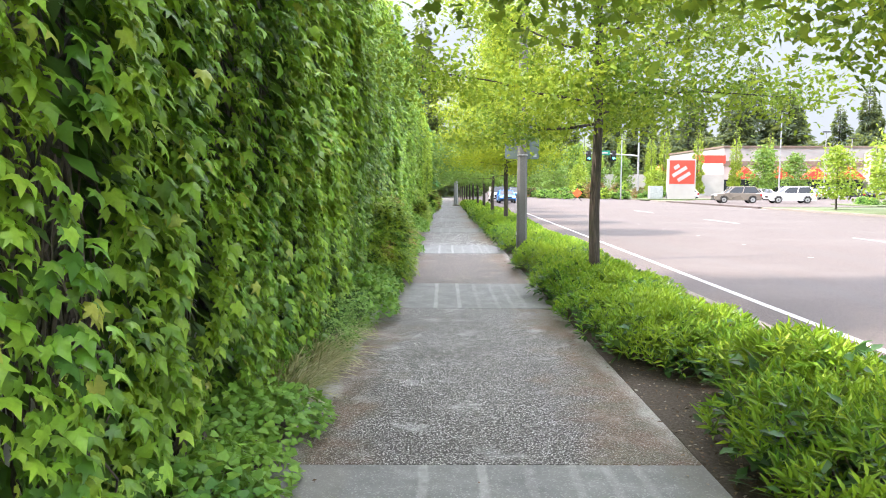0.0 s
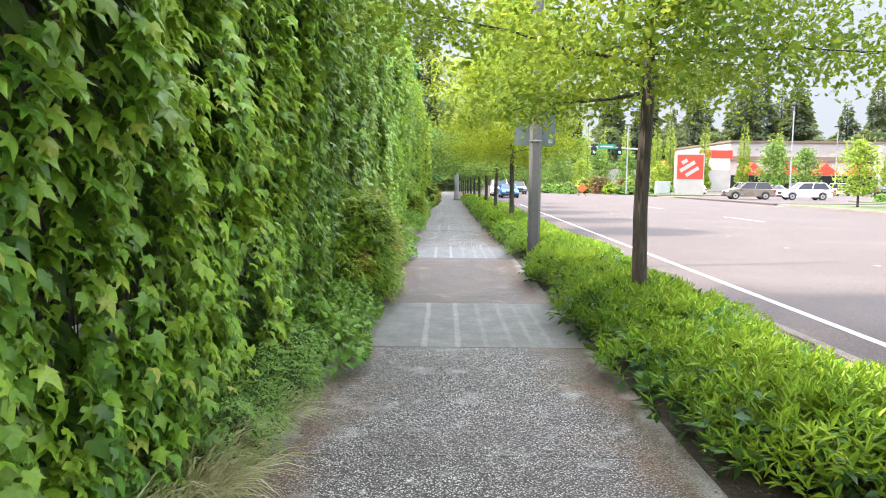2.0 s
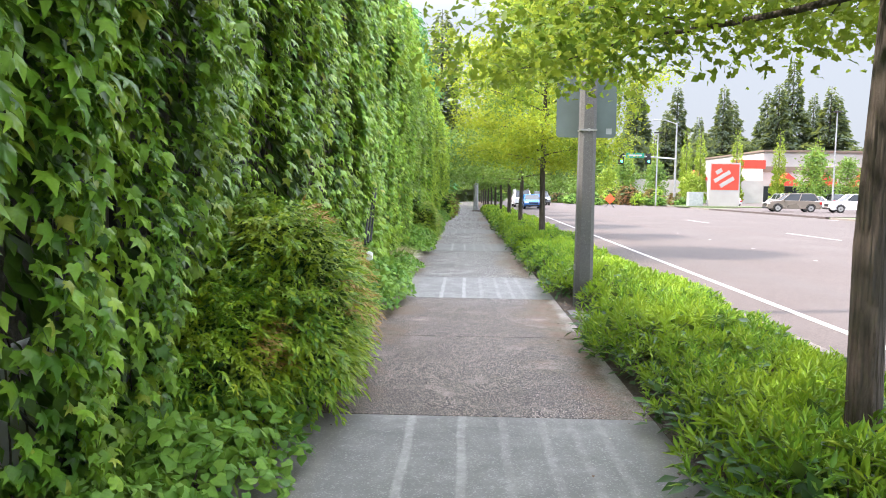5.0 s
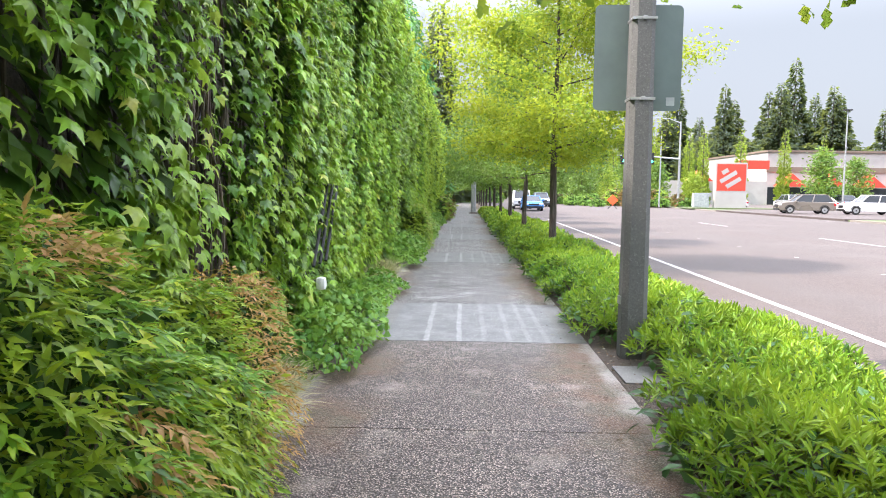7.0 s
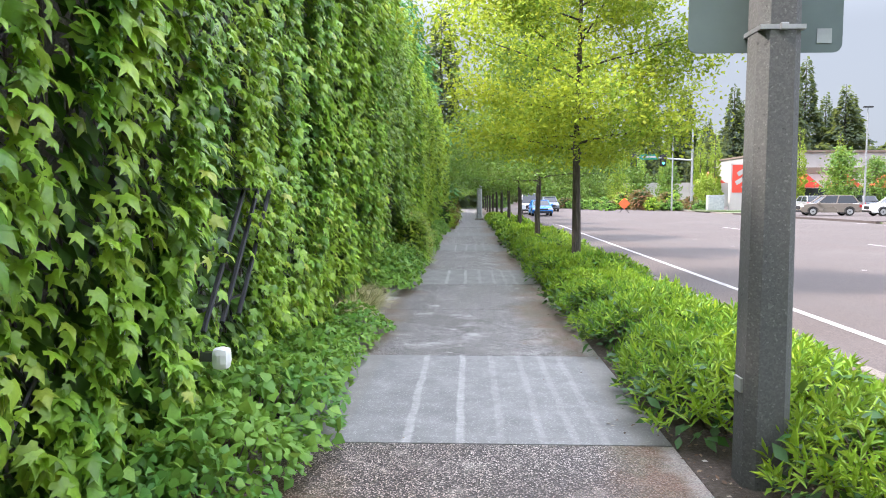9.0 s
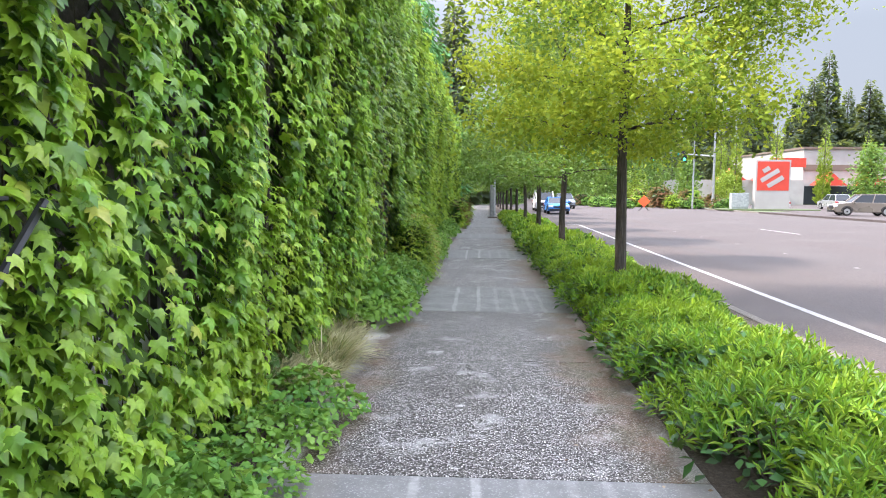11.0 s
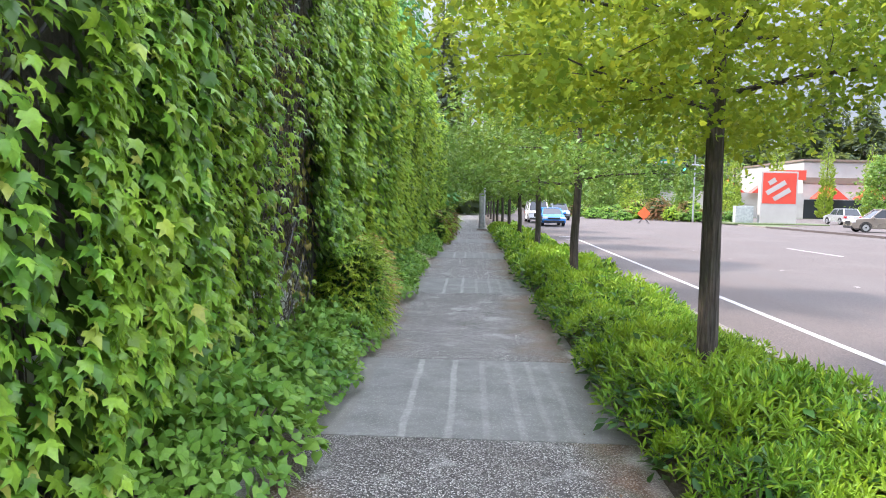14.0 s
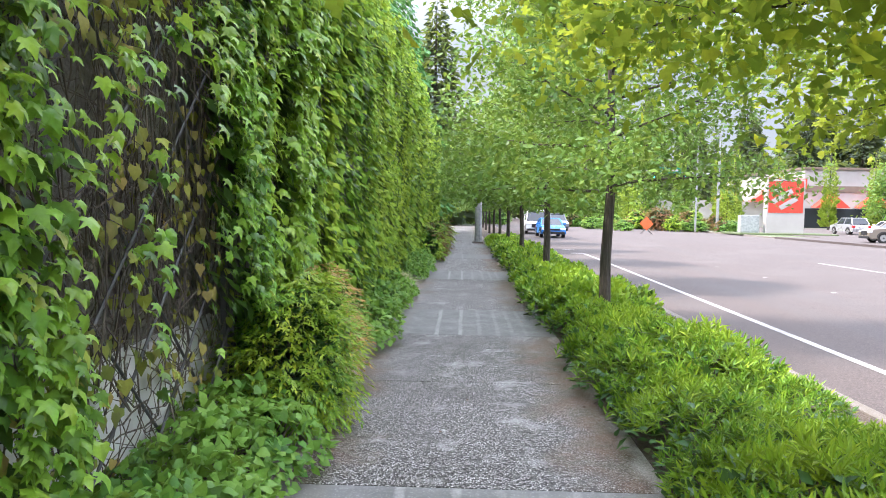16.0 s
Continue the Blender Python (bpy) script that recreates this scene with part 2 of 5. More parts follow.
def concrete_band_material():
    """Smooth trowelled concrete with pale worn stripes along the walk."""
    n = Nodes("smooth_concrete_band")
    p = n.coords(world_space=True)
    fine = n.noise(p, 45, 6, 0.7)
    mid = n.noise(p, 3.0, 6, 0.6)
    col = n.ramp(mid, (0.32, (0.135, 0.137, 0.134)), (0.5, (0.180, 0.181, 0.177)), (0.7, (0.235, 0.236, 0.230)))
    col = n.mix(n.grey(fine, (0.35, 0.3), (0.6, 0.0)), col, (0.17, 0.16, 0.15))
    xyz = n.add("SeparateXYZ", Vector=p)
    x = n.maths("ADD", xyz.outputs[0], n.maths("MULTIPLY", n.maths("SUBTRACT", n.noise(p, 2.0, 3), 0.5), 0.05))
    off = None
    for at in (-0.13, 0.22, 0.50, 0.77, 0.98, 1.17):
        d = n.maths("ABSOLUTE", n.maths("SUBTRACT", x, at))
        off = d if off is None else n.maths("MINIMUM", off, d)
    line = n.grey(off, (0.020, 1.0), (0.036, 0.0))
    span = n.maths("MULTIPLY", n.maths("GREATER_THAN", x, -0.25), n.maths("LESS_THAN", x, 1.3))
    first = n.grey(n.maths("MULTIPLY_ADD", x, 0.5, 0.5), (0.6, 1.0), (0.72, 0.42))
    fade = n.maths("MULTIPLY", n.grey(n.noise(p, 1.3, 3), (0.3, 0.35), (0.65, 0.8)), n.grey(n.noise(p, 24, 3), (0.3, 0.55), (0.6, 1.0)))
    col = n.mix(n.maths("MULTIPLY", n.maths("MULTIPLY", line, span), n.maths("MULTIPLY", fade, first)), col, (0.38, 0.375, 0.36))
    speck = n.add("TexVoronoi", Vector=p, Scale=120.0)
    col = n.mix(n.grey(n.add("SeparateColor", Color=speck.outputs["Color"]).outputs[0], (0.80, 0.0), (0.95, 0.45)), col, (0.42, 0.41, 0.40))
    col = n.mix(n.grey(n.noise(p, 11, 6, 0.7), (0.40, 0.35), (0.58, 0.0)), col, (0.13, 0.127, 0.12))
    edge = n.grey(n.maths("ABSOLUTE", n.maths("SUBTRACT", x, 0.39)), (0.93, 0.0), (1.1, 0.35))
    col = n.mix(edge, col, (0.17, 0.155, 0.13))
    n.bump(fine, 0.25, 0.004)
    return n.done(col, 0.82)


def asphalt_material():
    n = Nodes("worn_asphalt")
    p = n.coords(world_space=True)
    cells = n.add("TexVoronoi", Vector=p, Scale=75.0)
    tone = n.add("SeparateColor", Color=cells.outputs["Color"]).outputs[0]
    col = n.ramp(tone, (0.0, (0.033, 0.025, 0.022)), (0.55, (0.056, 0.043, 0.037)), (1.0, (0.098, 0.075, 0.066)))
    lanes = n.noise(n.coords((0.8, 0.05, 1), True), 1.4, 5)
    col = n.mix(n.grey(lanes, (0.35, 0.35), (0.65, 0.0)), col, (0.058, 0.053, 0.051))
    patches = n.noise(p, 0.22, 6, 0.6)
    col = n.mix(n.grey(patches, (0.5, 0.0), (0.72, 0.4)), col, (0.105, 0.092, 0.086))
    n.bump(tone, 0.4, 0.004)
    return n.done(col, 0.85)


def soil_material(name, a, b, c):
    n = Nodes(name)
    p = n.coords(world_space=True)
    f = n.noise(p, 28, 8, 0.75)
    col = n.ramp(f, (0.3, a), (0.55, b), (0.75, c))
    col = n.mix(n.grey(n.noise(p, 0.5, 4), (0.4, 0.0), (0.7, 0.5)), col, tuple(v * 0.6 for v in b))
    n.bump(f, 1.0, 0.03)
    return n.done(col, 0.95)


def wall_concrete():
    n = Nodes("pale_rendered_wall")
    p = n.coords(world_space=True)
    drip = n.noise(n.coords((1, 1.2, 0.6), True), 2.0, 6, 0.6)
    col = n.ramp(drip, (0.3, (0.60, 0.59, 0.57)), (0.5, (0.74, 0.735, 0.72)), (0.7, (0.82, 0.82, 0.81)))
    f = n.noise(p, 30, 5)
    n.bump(f, 0.3, 0.01)
    return n.done(col, 0.9)


def pole_concrete():
    n = Nodes("dark_speckled_concrete")
    p = n.coords()
    cells = n.add("TexVoronoi", Vector=p, Scale=110.0)
    tone = n.add("SeparateColor", Color=cells.outputs["Color"]).outputs[0]
    col = n.ramp(tone, (0.0, (0.076, 0.078, 0.076)), (0.6, (0.096, 0.098, 0.095)), (0.95, (0.116, 0.117, 0.114)), (1.0, (0.17, 0.17, 0.165)))
    holes = n.noise(p, 26, 3, 0.6)
    col = n.mix(n.grey(holes, (0.28, 0.85), (0.34, 0.0)), col, (0.03, 0.03, 0.03))
    col = n.mix(n.grey(n.noise(n.coords((3, 3, 0.6)), 2, 5), (0.4, 0.0), (0.7, 0.45)), col, (0.105, 0.102, 0.098))
    n.bump(holes, 0.35, 0.006)
    return n.done(col, 0.85)


def road_paint():
    n = Nodes("worn_road_paint")
    p = n.coords(world_space=True)
    f = n.noise(p, 22, 6, 0.75)
    g = n.noise(p, 1.1, 4)
    k = n.maths("ADD", n.maths("MULTIPLY", f, 0.6), n.maths("MULTIPLY", g, 0.4))
    return n.done(n.ramp(k, (0.36, (0.16, 0.148, 0.14)), (0.5, (0.32, 0.305, 0.295))), 0.7)


M["aggregate"] = aggregate_material()
M["band"] = concrete_band_material()
M["asphalt"] = asphalt_material()
M["soil"] = soil_material("bare_planting_soil", (0.04, 0.03, 0.022), (0.10, 0.077, 0.057), (0.21, 0.17, 0.135))
M["earth"] = soil_material("far_ground", (0.05, 0.07, 0.03), (0.09, 0.12, 0.05), (0.14, 0.16, 0.08))
M["kerb"] = soil_material("kerb_concrete", (0.13, 0.115, 0.095), (0.20, 0.18, 0.155), (0.28, 0.26, 0.235))
M["wall"] = wall_concrete()
M["pole"] = pole_concrete()
# dark brown paints the shade that the vines throw on the upper wall
M["wall_shade_brown"] = soil_material("vine_shade_brown_render", (0.13, 0.115, 0.105), (0.25, 0.225, 0.205), (0.40, 0.37, 0.34))
M["paint"] = road_paint()
M["trellis"] = plain("dull_steel_rod", (0.10, 0.10, 0.105), 0.5, 0.5)
M["trellis_black"] = plain("black_coated_rod", (0.018, 0.019, 0.022), 0.4, 0.2)
M["galv"] = plain("galvanised_steel", (0.42, 0.43, 0.44), 0.42, 0.8)
M["signback"] = plain("brushed_aluminium_sign_back", (0.135, 0.175, 0.165), 0.55, 0.25, 0.08, 3)
M["white"] = plain("white_paint", (0.36, 0.345, 0.325), 0.6, 0, 0.06, 0.6)
M["plastic"] = plain("white_plastic", (0.74, 0.74, 0.72), 0.45, 0, 0.06, 8)
M["tan"] = plain("tan_paint", (0.17, 0.13, 0.10), 0.7, 0, 0.08, 0.6)
M["red"] = plain("store_red", (0.52, 0.05, 0.025), 0.5, 0, 0.06, 1)
M["greymetal"] = plain("grey_cabinet", (0.36, 0.39, 0.38), 0.5, 0.2)
M["signgreen"] = plain("street_sign_green", (0.01, 0.22, 0.14), 0.45)
M["orange"] = plain("orange_sign_sheeting", (0.86, 0.13, 0.03), 0.5)
M["black"] = plain("black_housing", (0.015, 0.015, 0.016), 0.5)
M["tyre"] = plain("tyre_rubber", (0.02, 0.02, 0.02), 0.85)
M["rim"] = plain("alloy_rim", (0.45, 0.46, 0.47), 0.3, 0.8)
M["glass"] = plain("tinted_car_glass", (0.02, 0.025, 0.03), 0.05, 0, 0.05)
M["headlamp"] = plain("headlamp_lens", (0.75, 0.78, 0.8), 0.1, 0.1)
M["taillamp"] = plain("tail_lamp_lens", (0.4, 0.01, 0.01), 0.2)


def glow(name, color, strength):
    n = Nodes(name)
    n.put(n.bsdf, "Emission Color", (*color, 1))
    n.put(n.bsdf, "Emission Strength", strength)
    return n.done(color, 0.4)


M["greenlamp"] = glow("green_signal_lamp", (0.05, 0.9, 0.55), 4.0)


# ---- mesh tools ----
def mesh_object(name, bm, material, parent=None, smooth=False):
    me = bpy.data.meshes.new(name)
    bm.to_mesh(me)
    bm.free()
    me.materials.append(material)
    if smooth:
        for f in me.polygons:
            f.use_smooth = True
    ob = new(name, me)
    ob.parent = parent
    return ob


def part(name, bm, material, parent, label="", smooth=False):
    ob = mesh_object(name, bm, material, parent, smooth)
    if label:
        tagged(ob, label)
    return ob


def empty(name, x=0, y=0, z=0, rz=0):
    ob = new(name)
    ob.empty_display_size = 0.2
    ob.matrix_basis = pose(x, y, z, 0, 0, rz)
    return ob


def box(x0, y0, z0, x1, y1, z1, bevel=0.0, bm=None):
    bm = bm or bmesh.new()
    made = bmesh.ops.create_cube(bm, size=1.0)
    for v in made["verts"]:
        v.co = Vector(((x0 + x1) / 2 + v.co.x * (x1 - x0), (y0 + y1) / 2 + v.co.y * (y1 - y0), (z0 + z1) / 2 + v.co.z * (z1 - z0)))
    if bevel:
        edges = list({e for v in made["verts"] for e in v.link_edges})
        bmesh.ops.bevel(bm, geom=edges, offset=bevel, segments=2, affect="EDGES", profile=0.6)
    return bm


def tube(points, radii, sides=8, bm=None):
    """A tapered tube along points."""
    bm = bm or bmesh.new()
    rings = []
    pts = [Vector(p) for p in points]
    for i, p in enumerate(pts):
        d = (pts[min(i + 1, len(pts) - 1)] - pts[max(i - 1, 0)]).normalized()
        u = d.orthogonal().normalized() if i == 0 else (rings_u - d * rings_u.dot(d)).normalized()
        rings_u = u
        w = d.cross(u)
        r = radii[i] if isinstance(radii, (list, tuple)) else radii
        rings.append([bm.verts.new(p + (u * math.cos(a) + w * math.sin(a)) * r) for a in (2 * math.pi * k / sides for k in range(sides))])
    for a, b in zip(rings, rings[1:]):
        for k in range(sides):
            bm.faces.new((a[k], a[(k + 1) % sides], b[(k + 1) % sides], b[k]))
    bm.faces.new(list(reversed(rings[0])))
    bm.faces.new(rings[-1])
    return bm


def raw_mesh(name, verts, tris, material):
    me = bpy.data.meshes.new(name)
    nv, nt = len(verts), len(tris)
    me.vertices.add(nv)
    me.vertices.foreach_set("co", np.ascontiguousarray(verts, dtype=np.float32).ravel())
    me.loops.add(nt * 3)
    me.loops.foreach_set("vertex_index", np.ascontiguousarray(tris, dtype=np.int32).ravel())
    me.polygons.add(nt)
    me.polygons.foreach_set("loop_start", np.arange(0, nt * 3, 3, dtype=np.int32))
    me.polygons.foreach_set("loop_total", np.full(nt, 3, dtype=np.int32))
    me.update(calc_edges=True)
    me.validate()
    me.polygons.foreach_set("use_smooth", np.ones(len(me.polygons), dtype=bool))
    me.materials.append(material)
    return me


def norm(v):
    return v / np.maximum(np.linalg.norm(v, axis=1, keepdims=True), 1e-6)


def leaves(template, pos, axis, normal, size):
    """Copies of one leaf outline: base at pos, tip along axis, face along normal."""
    tv, tf = template
    axis = norm(axis)
    side = norm(np.cross(axis, normal))
    nrm = np.cross(side, axis)
    m = np.stack([side, axis, nrm], axis=2)
    v = np.einsum("nij,kj->nki", m * np.asarray(size).reshape(-1, 1, 1), tv) + pos[:, None, :]
    f = tf[None] + (np.arange(len(pos)) * len(tv))[:, None, None]
    return v.reshape(-1, 3), f.reshape(-1, 3)


def merge(*parts_):
    vs, fs, at = [], [], 0
    for v, f in parts_:
        vs.append(v)
        fs.append(f + at)
        at += len(v)
    return np.concatenate(vs), np.concatenate(fs)


def fan(ring, centre):
    v = np.array([centre] + ring, float)
    k = len(ring)
    return v, np.array([(0, 1 + i, 1 + (i + 1) % k) for i in range(k)])


IVY = fan([(0, .05, 0), (.27, -.09, -.03), (.50, .12, -.10), (.38, .29, .01), (.73, .62, -.22), (.35, .56, .02), (.22, .78, -.02), (0, 1.22, -.28), (-.22, .78, -.02), (-.35, .56, .02), (-.73, .62, -.22), (-.38, .29, .01), (-.50, .12, -.10), (-.27, -.09, -.03)], (0, .34, .07))
IVY_FAR = fan([(0, 0, 0), (.5, .3, -.06), (0, 1, -.1), (-.5, .3, -.06)], (0, .36, .05))
LOBED = (np.array([(0, 0, 0), (.27, .35, .05), (.14, .50, 0), (.25, .72, .04), (0, 1, -.1), (-.22, .74, .04), (-.14, .52, 0), (-.28, .34, .05)], float), np.array([(0, 1, 7), (1, 2, 6), (1, 6, 7), (2, 3, 5), (2, 5, 6), (3, 4, 5)]))
SMALL = fan([(0, 0, 0), (.27, .5, .04), (0, 1, -.06), (-.27, .5, .04)], (0, .5, -.02))
HEART = fan([(0, .08, 0), (.34, -.04, -.02), (.46, .36, -.03), (0, 1, -.12), (-.46, .36, -.03), (-.34, -.04, -.02)], (0, .34, .05))
SPEAR = (np.array([(0, 0, 0), (.115, .48, .05), (0, 1, -.14), (-.115, .48, .05)], float), np.array([(0, 1, 2), (0, 2, 3)]))
LEAFLET = fan([(0, 0, 0), (.17, .36, .05), (0, 1, -.20), (-.17, .36, .05)], (0, .45, -.02))
TINY = (np.array([(0, 0, 0), (.26, .5, .04), (0, 1, -.08), (-.26, .5, .04)], float), np.array([(0, 1, 2), (0, 2, 3)]))
BLADE = (np.array([(-.013, 0, 0), (.013, 0, 0), (-.013, .42, .03), (.013, .42, .03), (-.010, .76, -.10), (.010, .76, -.10), (0, 1, -.38)], float), np.array([(0, 1, 3), (0, 3, 2), (2, 3, 5), (2, 5, 4), (4, 5, 6)]))
rng = np.random.default_rng(7)


def value_noise(u, v, seed=0):
    """Smooth noise from 0 to 1 on a unit grid."""
    def h(i, j):
        s = np.sin(i * 127.1 + j * 311.7 + seed * 74.7) * 43758.5453
        return s - np.floor(s)
    i, j = np.floor(u), np.floor(v)
    a, b = u - i, v - j
    a, b = a * a * (3 - 2 * a), b * b * (3 - 2 * b)
    return (h(i, j) * (1 - a) + h(i + 1, j) * a) * (1 - b) + (h(i, j + 1) * (1 - a) + h(i + 1, j + 1) * a) * b


def unit(n):
    return norm(rng.normal(size=(n, 3)))


# ---- ground, road, pavement ----
ROAD_Z, KERB_X, FAR_X = -0.13, 4.05, 27.0


def ground():
    """One sheet to the horizon, dipping under the roadway."""
    bm = bmesh.new()
    xs = [-900, -60, -2.3, KERB_X - 0.16, KERB_X - 0.15, FAR_X + 0.15, FAR_X + 0.16, 60, 200, 900]
    ys = [-400, -40, -10, 20, 50, 66, 90, 120, 200, 400, 1500]
    def z(x, y):
        if KERB_X - 0.155 < x < FAR_X + 0.155:
            return -0.30
        return -0.012
    grid = [[bm.verts.new((x, y, z(x, y))) for y in ys] for x in xs]
    for i in range(len(xs) - 1):
        for j in range(len(ys) - 1):
            bm.faces.new((grid[i][j], grid[i + 1][j], grid[i + 1][j + 1], grid[i][j + 1]))
    tagged(mesh_object("ground", bm, M["earth"]), "mottled green and brown open ground", "ground", kind="structure")


ground()
bm = bmesh.new()
n_ = 40
row = []
for k in range(n_ + 1):
    y = -60 + 300 * k / n_
    row.append((bm.verts.new((KERB_X, y, ROAD_Z)), bm.verts.new(((KERB_X + FAR_X) / 2, y, ROAD_Z + 0.10)), bm.verts.new((FAR_X, y, ROAD_Z))))
for a, b in zip(row, row[1:]):
    bm.faces.new((a[0], a[1], b[1], b[0]))
    bm.faces.new((a[1], a[2], b[2], b[1]))
tagged(mesh_object("road", bm, M["asphalt"]), "wide pinkish grey worn asphalt road", "road", kind="structure")


def road_z(x):
    h = (KERB_X + FAR_X) / 2
    return ROAD_Z + 0.10 * (1 - abs(x - h) / (h - KERB_X))


def kerb(x0, x1, y0, y1):
    bm = box(x0, y0, -0.29, x1, y1, 0.012, 0.02)
    tagged(mesh_object("kerb", bm, M["kerb"]), "grey concrete kerb beside the road", "kerb", kind="structure")


kerb(KERB_X - 0.15, KERB_X - 0.002, -60, 240)
kerb(FAR_X + 0.002, FAR_X + 0.15, -60, 58)
kerb(FAR_X + 0.002, FAR_X + 0.15, 84, 240)


def marking(name, x0, y0, x1, y1, label):
    bm = bmesh.new()
    a = bmesh.ops.create_grid(bm, x_segments=1, y_segments=1, size=0.5)
    for v in a["verts"]:
        v.co = Vector(((x0 + x1) / 2 + v.co.x * (x1 - x0), (y0 + y1) / 2 + v.co.y * (y1 - y0), 0))
        v.co.z = road_z(v.co.x) + 0.006
    tagged(mesh_object(name, bm, M["paint"]), label, "road marking", kind="structure")


bm = bmesh.new()
line = [[bm.verts.new((4.75 + 0.019 * y + dx, y, road_z(4.75 + 0.019 * y + dx) + 0.006)) for dx in (0, 0.13)] for y in range(-30, 56, 5)]
for a, b in zip(line, line[1:]):
    bm.faces.new((a[0], a[1], b[1], b[0]))
tagged(mesh_object("edge_line", bm, M["paint"]), "worn white painted line along the road edge", "road marking", kind="structure")
for k in range(5):
    marking("lane_line", 14.1, -10 + 14 * k, 14.24, -5.5 + 14 * k, "worn white lane dash on the asphalt")
for k in range(14):
    marking("road_stud", 9.3, -4 + 4 * k, 9.42, -3.88 + 4 * k, "small pale road stud on the asphalt")
for y in (55.5, 58.5):
    marking("stop_line", 5.3, y, 26.4, y + 0.3, "worn white line across the road")

bm = box(-2.3, -20, -0.05, -1.105, 62, -0.004)
tagged(mesh_object("planting_strip", bm, M["soil"]), "dark bare soil strip under the ivy wall", "soil", kind="structure")
bm = box(1.595, -20, -0.05, KERB_X - 0.152, 130, -0.002)
tagged(mesh_object("planting_strip", bm, M["soil"]), "dark crumbly soil between pavement and kerb", "soil", kind="structure")


# ---- ivy wall ----
def column(y, z):
    """Hanging curtains of ivy: which one, and how far from its edges, 0 in the grooves to 1 on the crest."""
    c = (y + 0.16 * (value_noise(z / 1.1, np.floor(y / 1.5), 5) - 0.5) + 0.35 * value_noise(y / 2.1, y * 0, 6)) / 0.62
    k = np.floor(c)
    return k, np.sqrt(np.clip(1 - (2 * (c - k) - 1) ** 2, 0, 1))


def chance(k, seed):
    h = np.sin(k * 127.1 + seed * 74.7) * 43758.5453
    return h - np.floor(h)


def ivy_top(y):
    k, crest = column(y, y * 0 + 5.0)
    return 5.02 + 0.011 * y + 0.40 * chance(k, 3) + 0.20 * crest + 0.30 * (value_noise(y / 1.25, y * 0, 3) - 0.5)


# wall above the plinth, with the vine shade in its brown
bm = box(-2.2, -25, -0.3, -1.78, 62, 5.3)
plinth = box(-1.779, -25, -0.3, -1.70, 62, 0.92)
wall_west = tagged(mesh_object("wall_west", bm, M["wall_shade_brown"]), "brown wall behind climbing ivy, coloured dark for vine shade", "wall", kind="structure")
part("plinth", plinth, M["wall"], wall_west, "white painted base of the wall")


def ivy_face(y, z):
    k, crest = column(y, z)
    hang = (0.08 + 0.20 * chance(k, 11)) * crest * np.clip(0.35 + z / 3.0, 0, 1.1)
    return -1.57 + hang + 0.22 * value_noise(y / 0.85, z / 2.6, 11) + 0.22 * (value_noise(y / 0.24, z / 0.5, 12) - 0.5)


def ivy_cover(y, z):
    """How much of the wall the ivy hides, 0 to 1."""
    c = (0.30 + 1.1 * value_noise(y / 0.35, z / 1.5, 21)) * (0.55 + 0.6 * column(y, z)[1])
    c = np.where(value_noise(y / 0.9, z / 0.9, 22) < 0.16, c * 0.35, c)
    thin = (np.abs(y - 26.4 - 0.15 * np.sin(z * 2)) < 1.05) & (z < 4.4) | (np.abs(y - 28.4) < 1.3) & (z < 1.0)
    c = np.where(thin, np.clip((z - 0.45) * 0.14, 0, 0.5) * (value_noise(y / 0.22, z / 0.4, 23) > 0.44), c)
    for y0, half, ztop in ((13.2, 0.42, 3.8), (20.0, 0.17, 5.5), (0.85, 0.25, 1.9), (6.4, 0.14, 3.0), (29.6, 0.2, 2.4)):
        c = np.where((np.abs(y - y0 - 0.08 * np.sin(z * 3)) < half) & (z < ztop), c * 0.12, c)
    c = np.where((np.abs(y - 16.1) < 0.55) & (z > 0.6) & (z < 1.7), c * 0.14, c)
    c = np.where((np.abs(y - 20.8) < 1.9) & (z < 0.75 * value_noise(y / 0.4, y * 0, 25)), c * 0.08, c)
    c = np.where((np.abs(y - 23.0) < 0.3) & (z < 0.6), c * 0.1, c)
    c = np.where((np.abs(y - 13.3) < 0.85) & (z < 0.8), 0, c)
    c = np.where(z < 0.25 + 0.3 * value_noise(y / 0.6, y * 0, 24), c * 0.5, c)
    return np.clip(c, 0, 1)


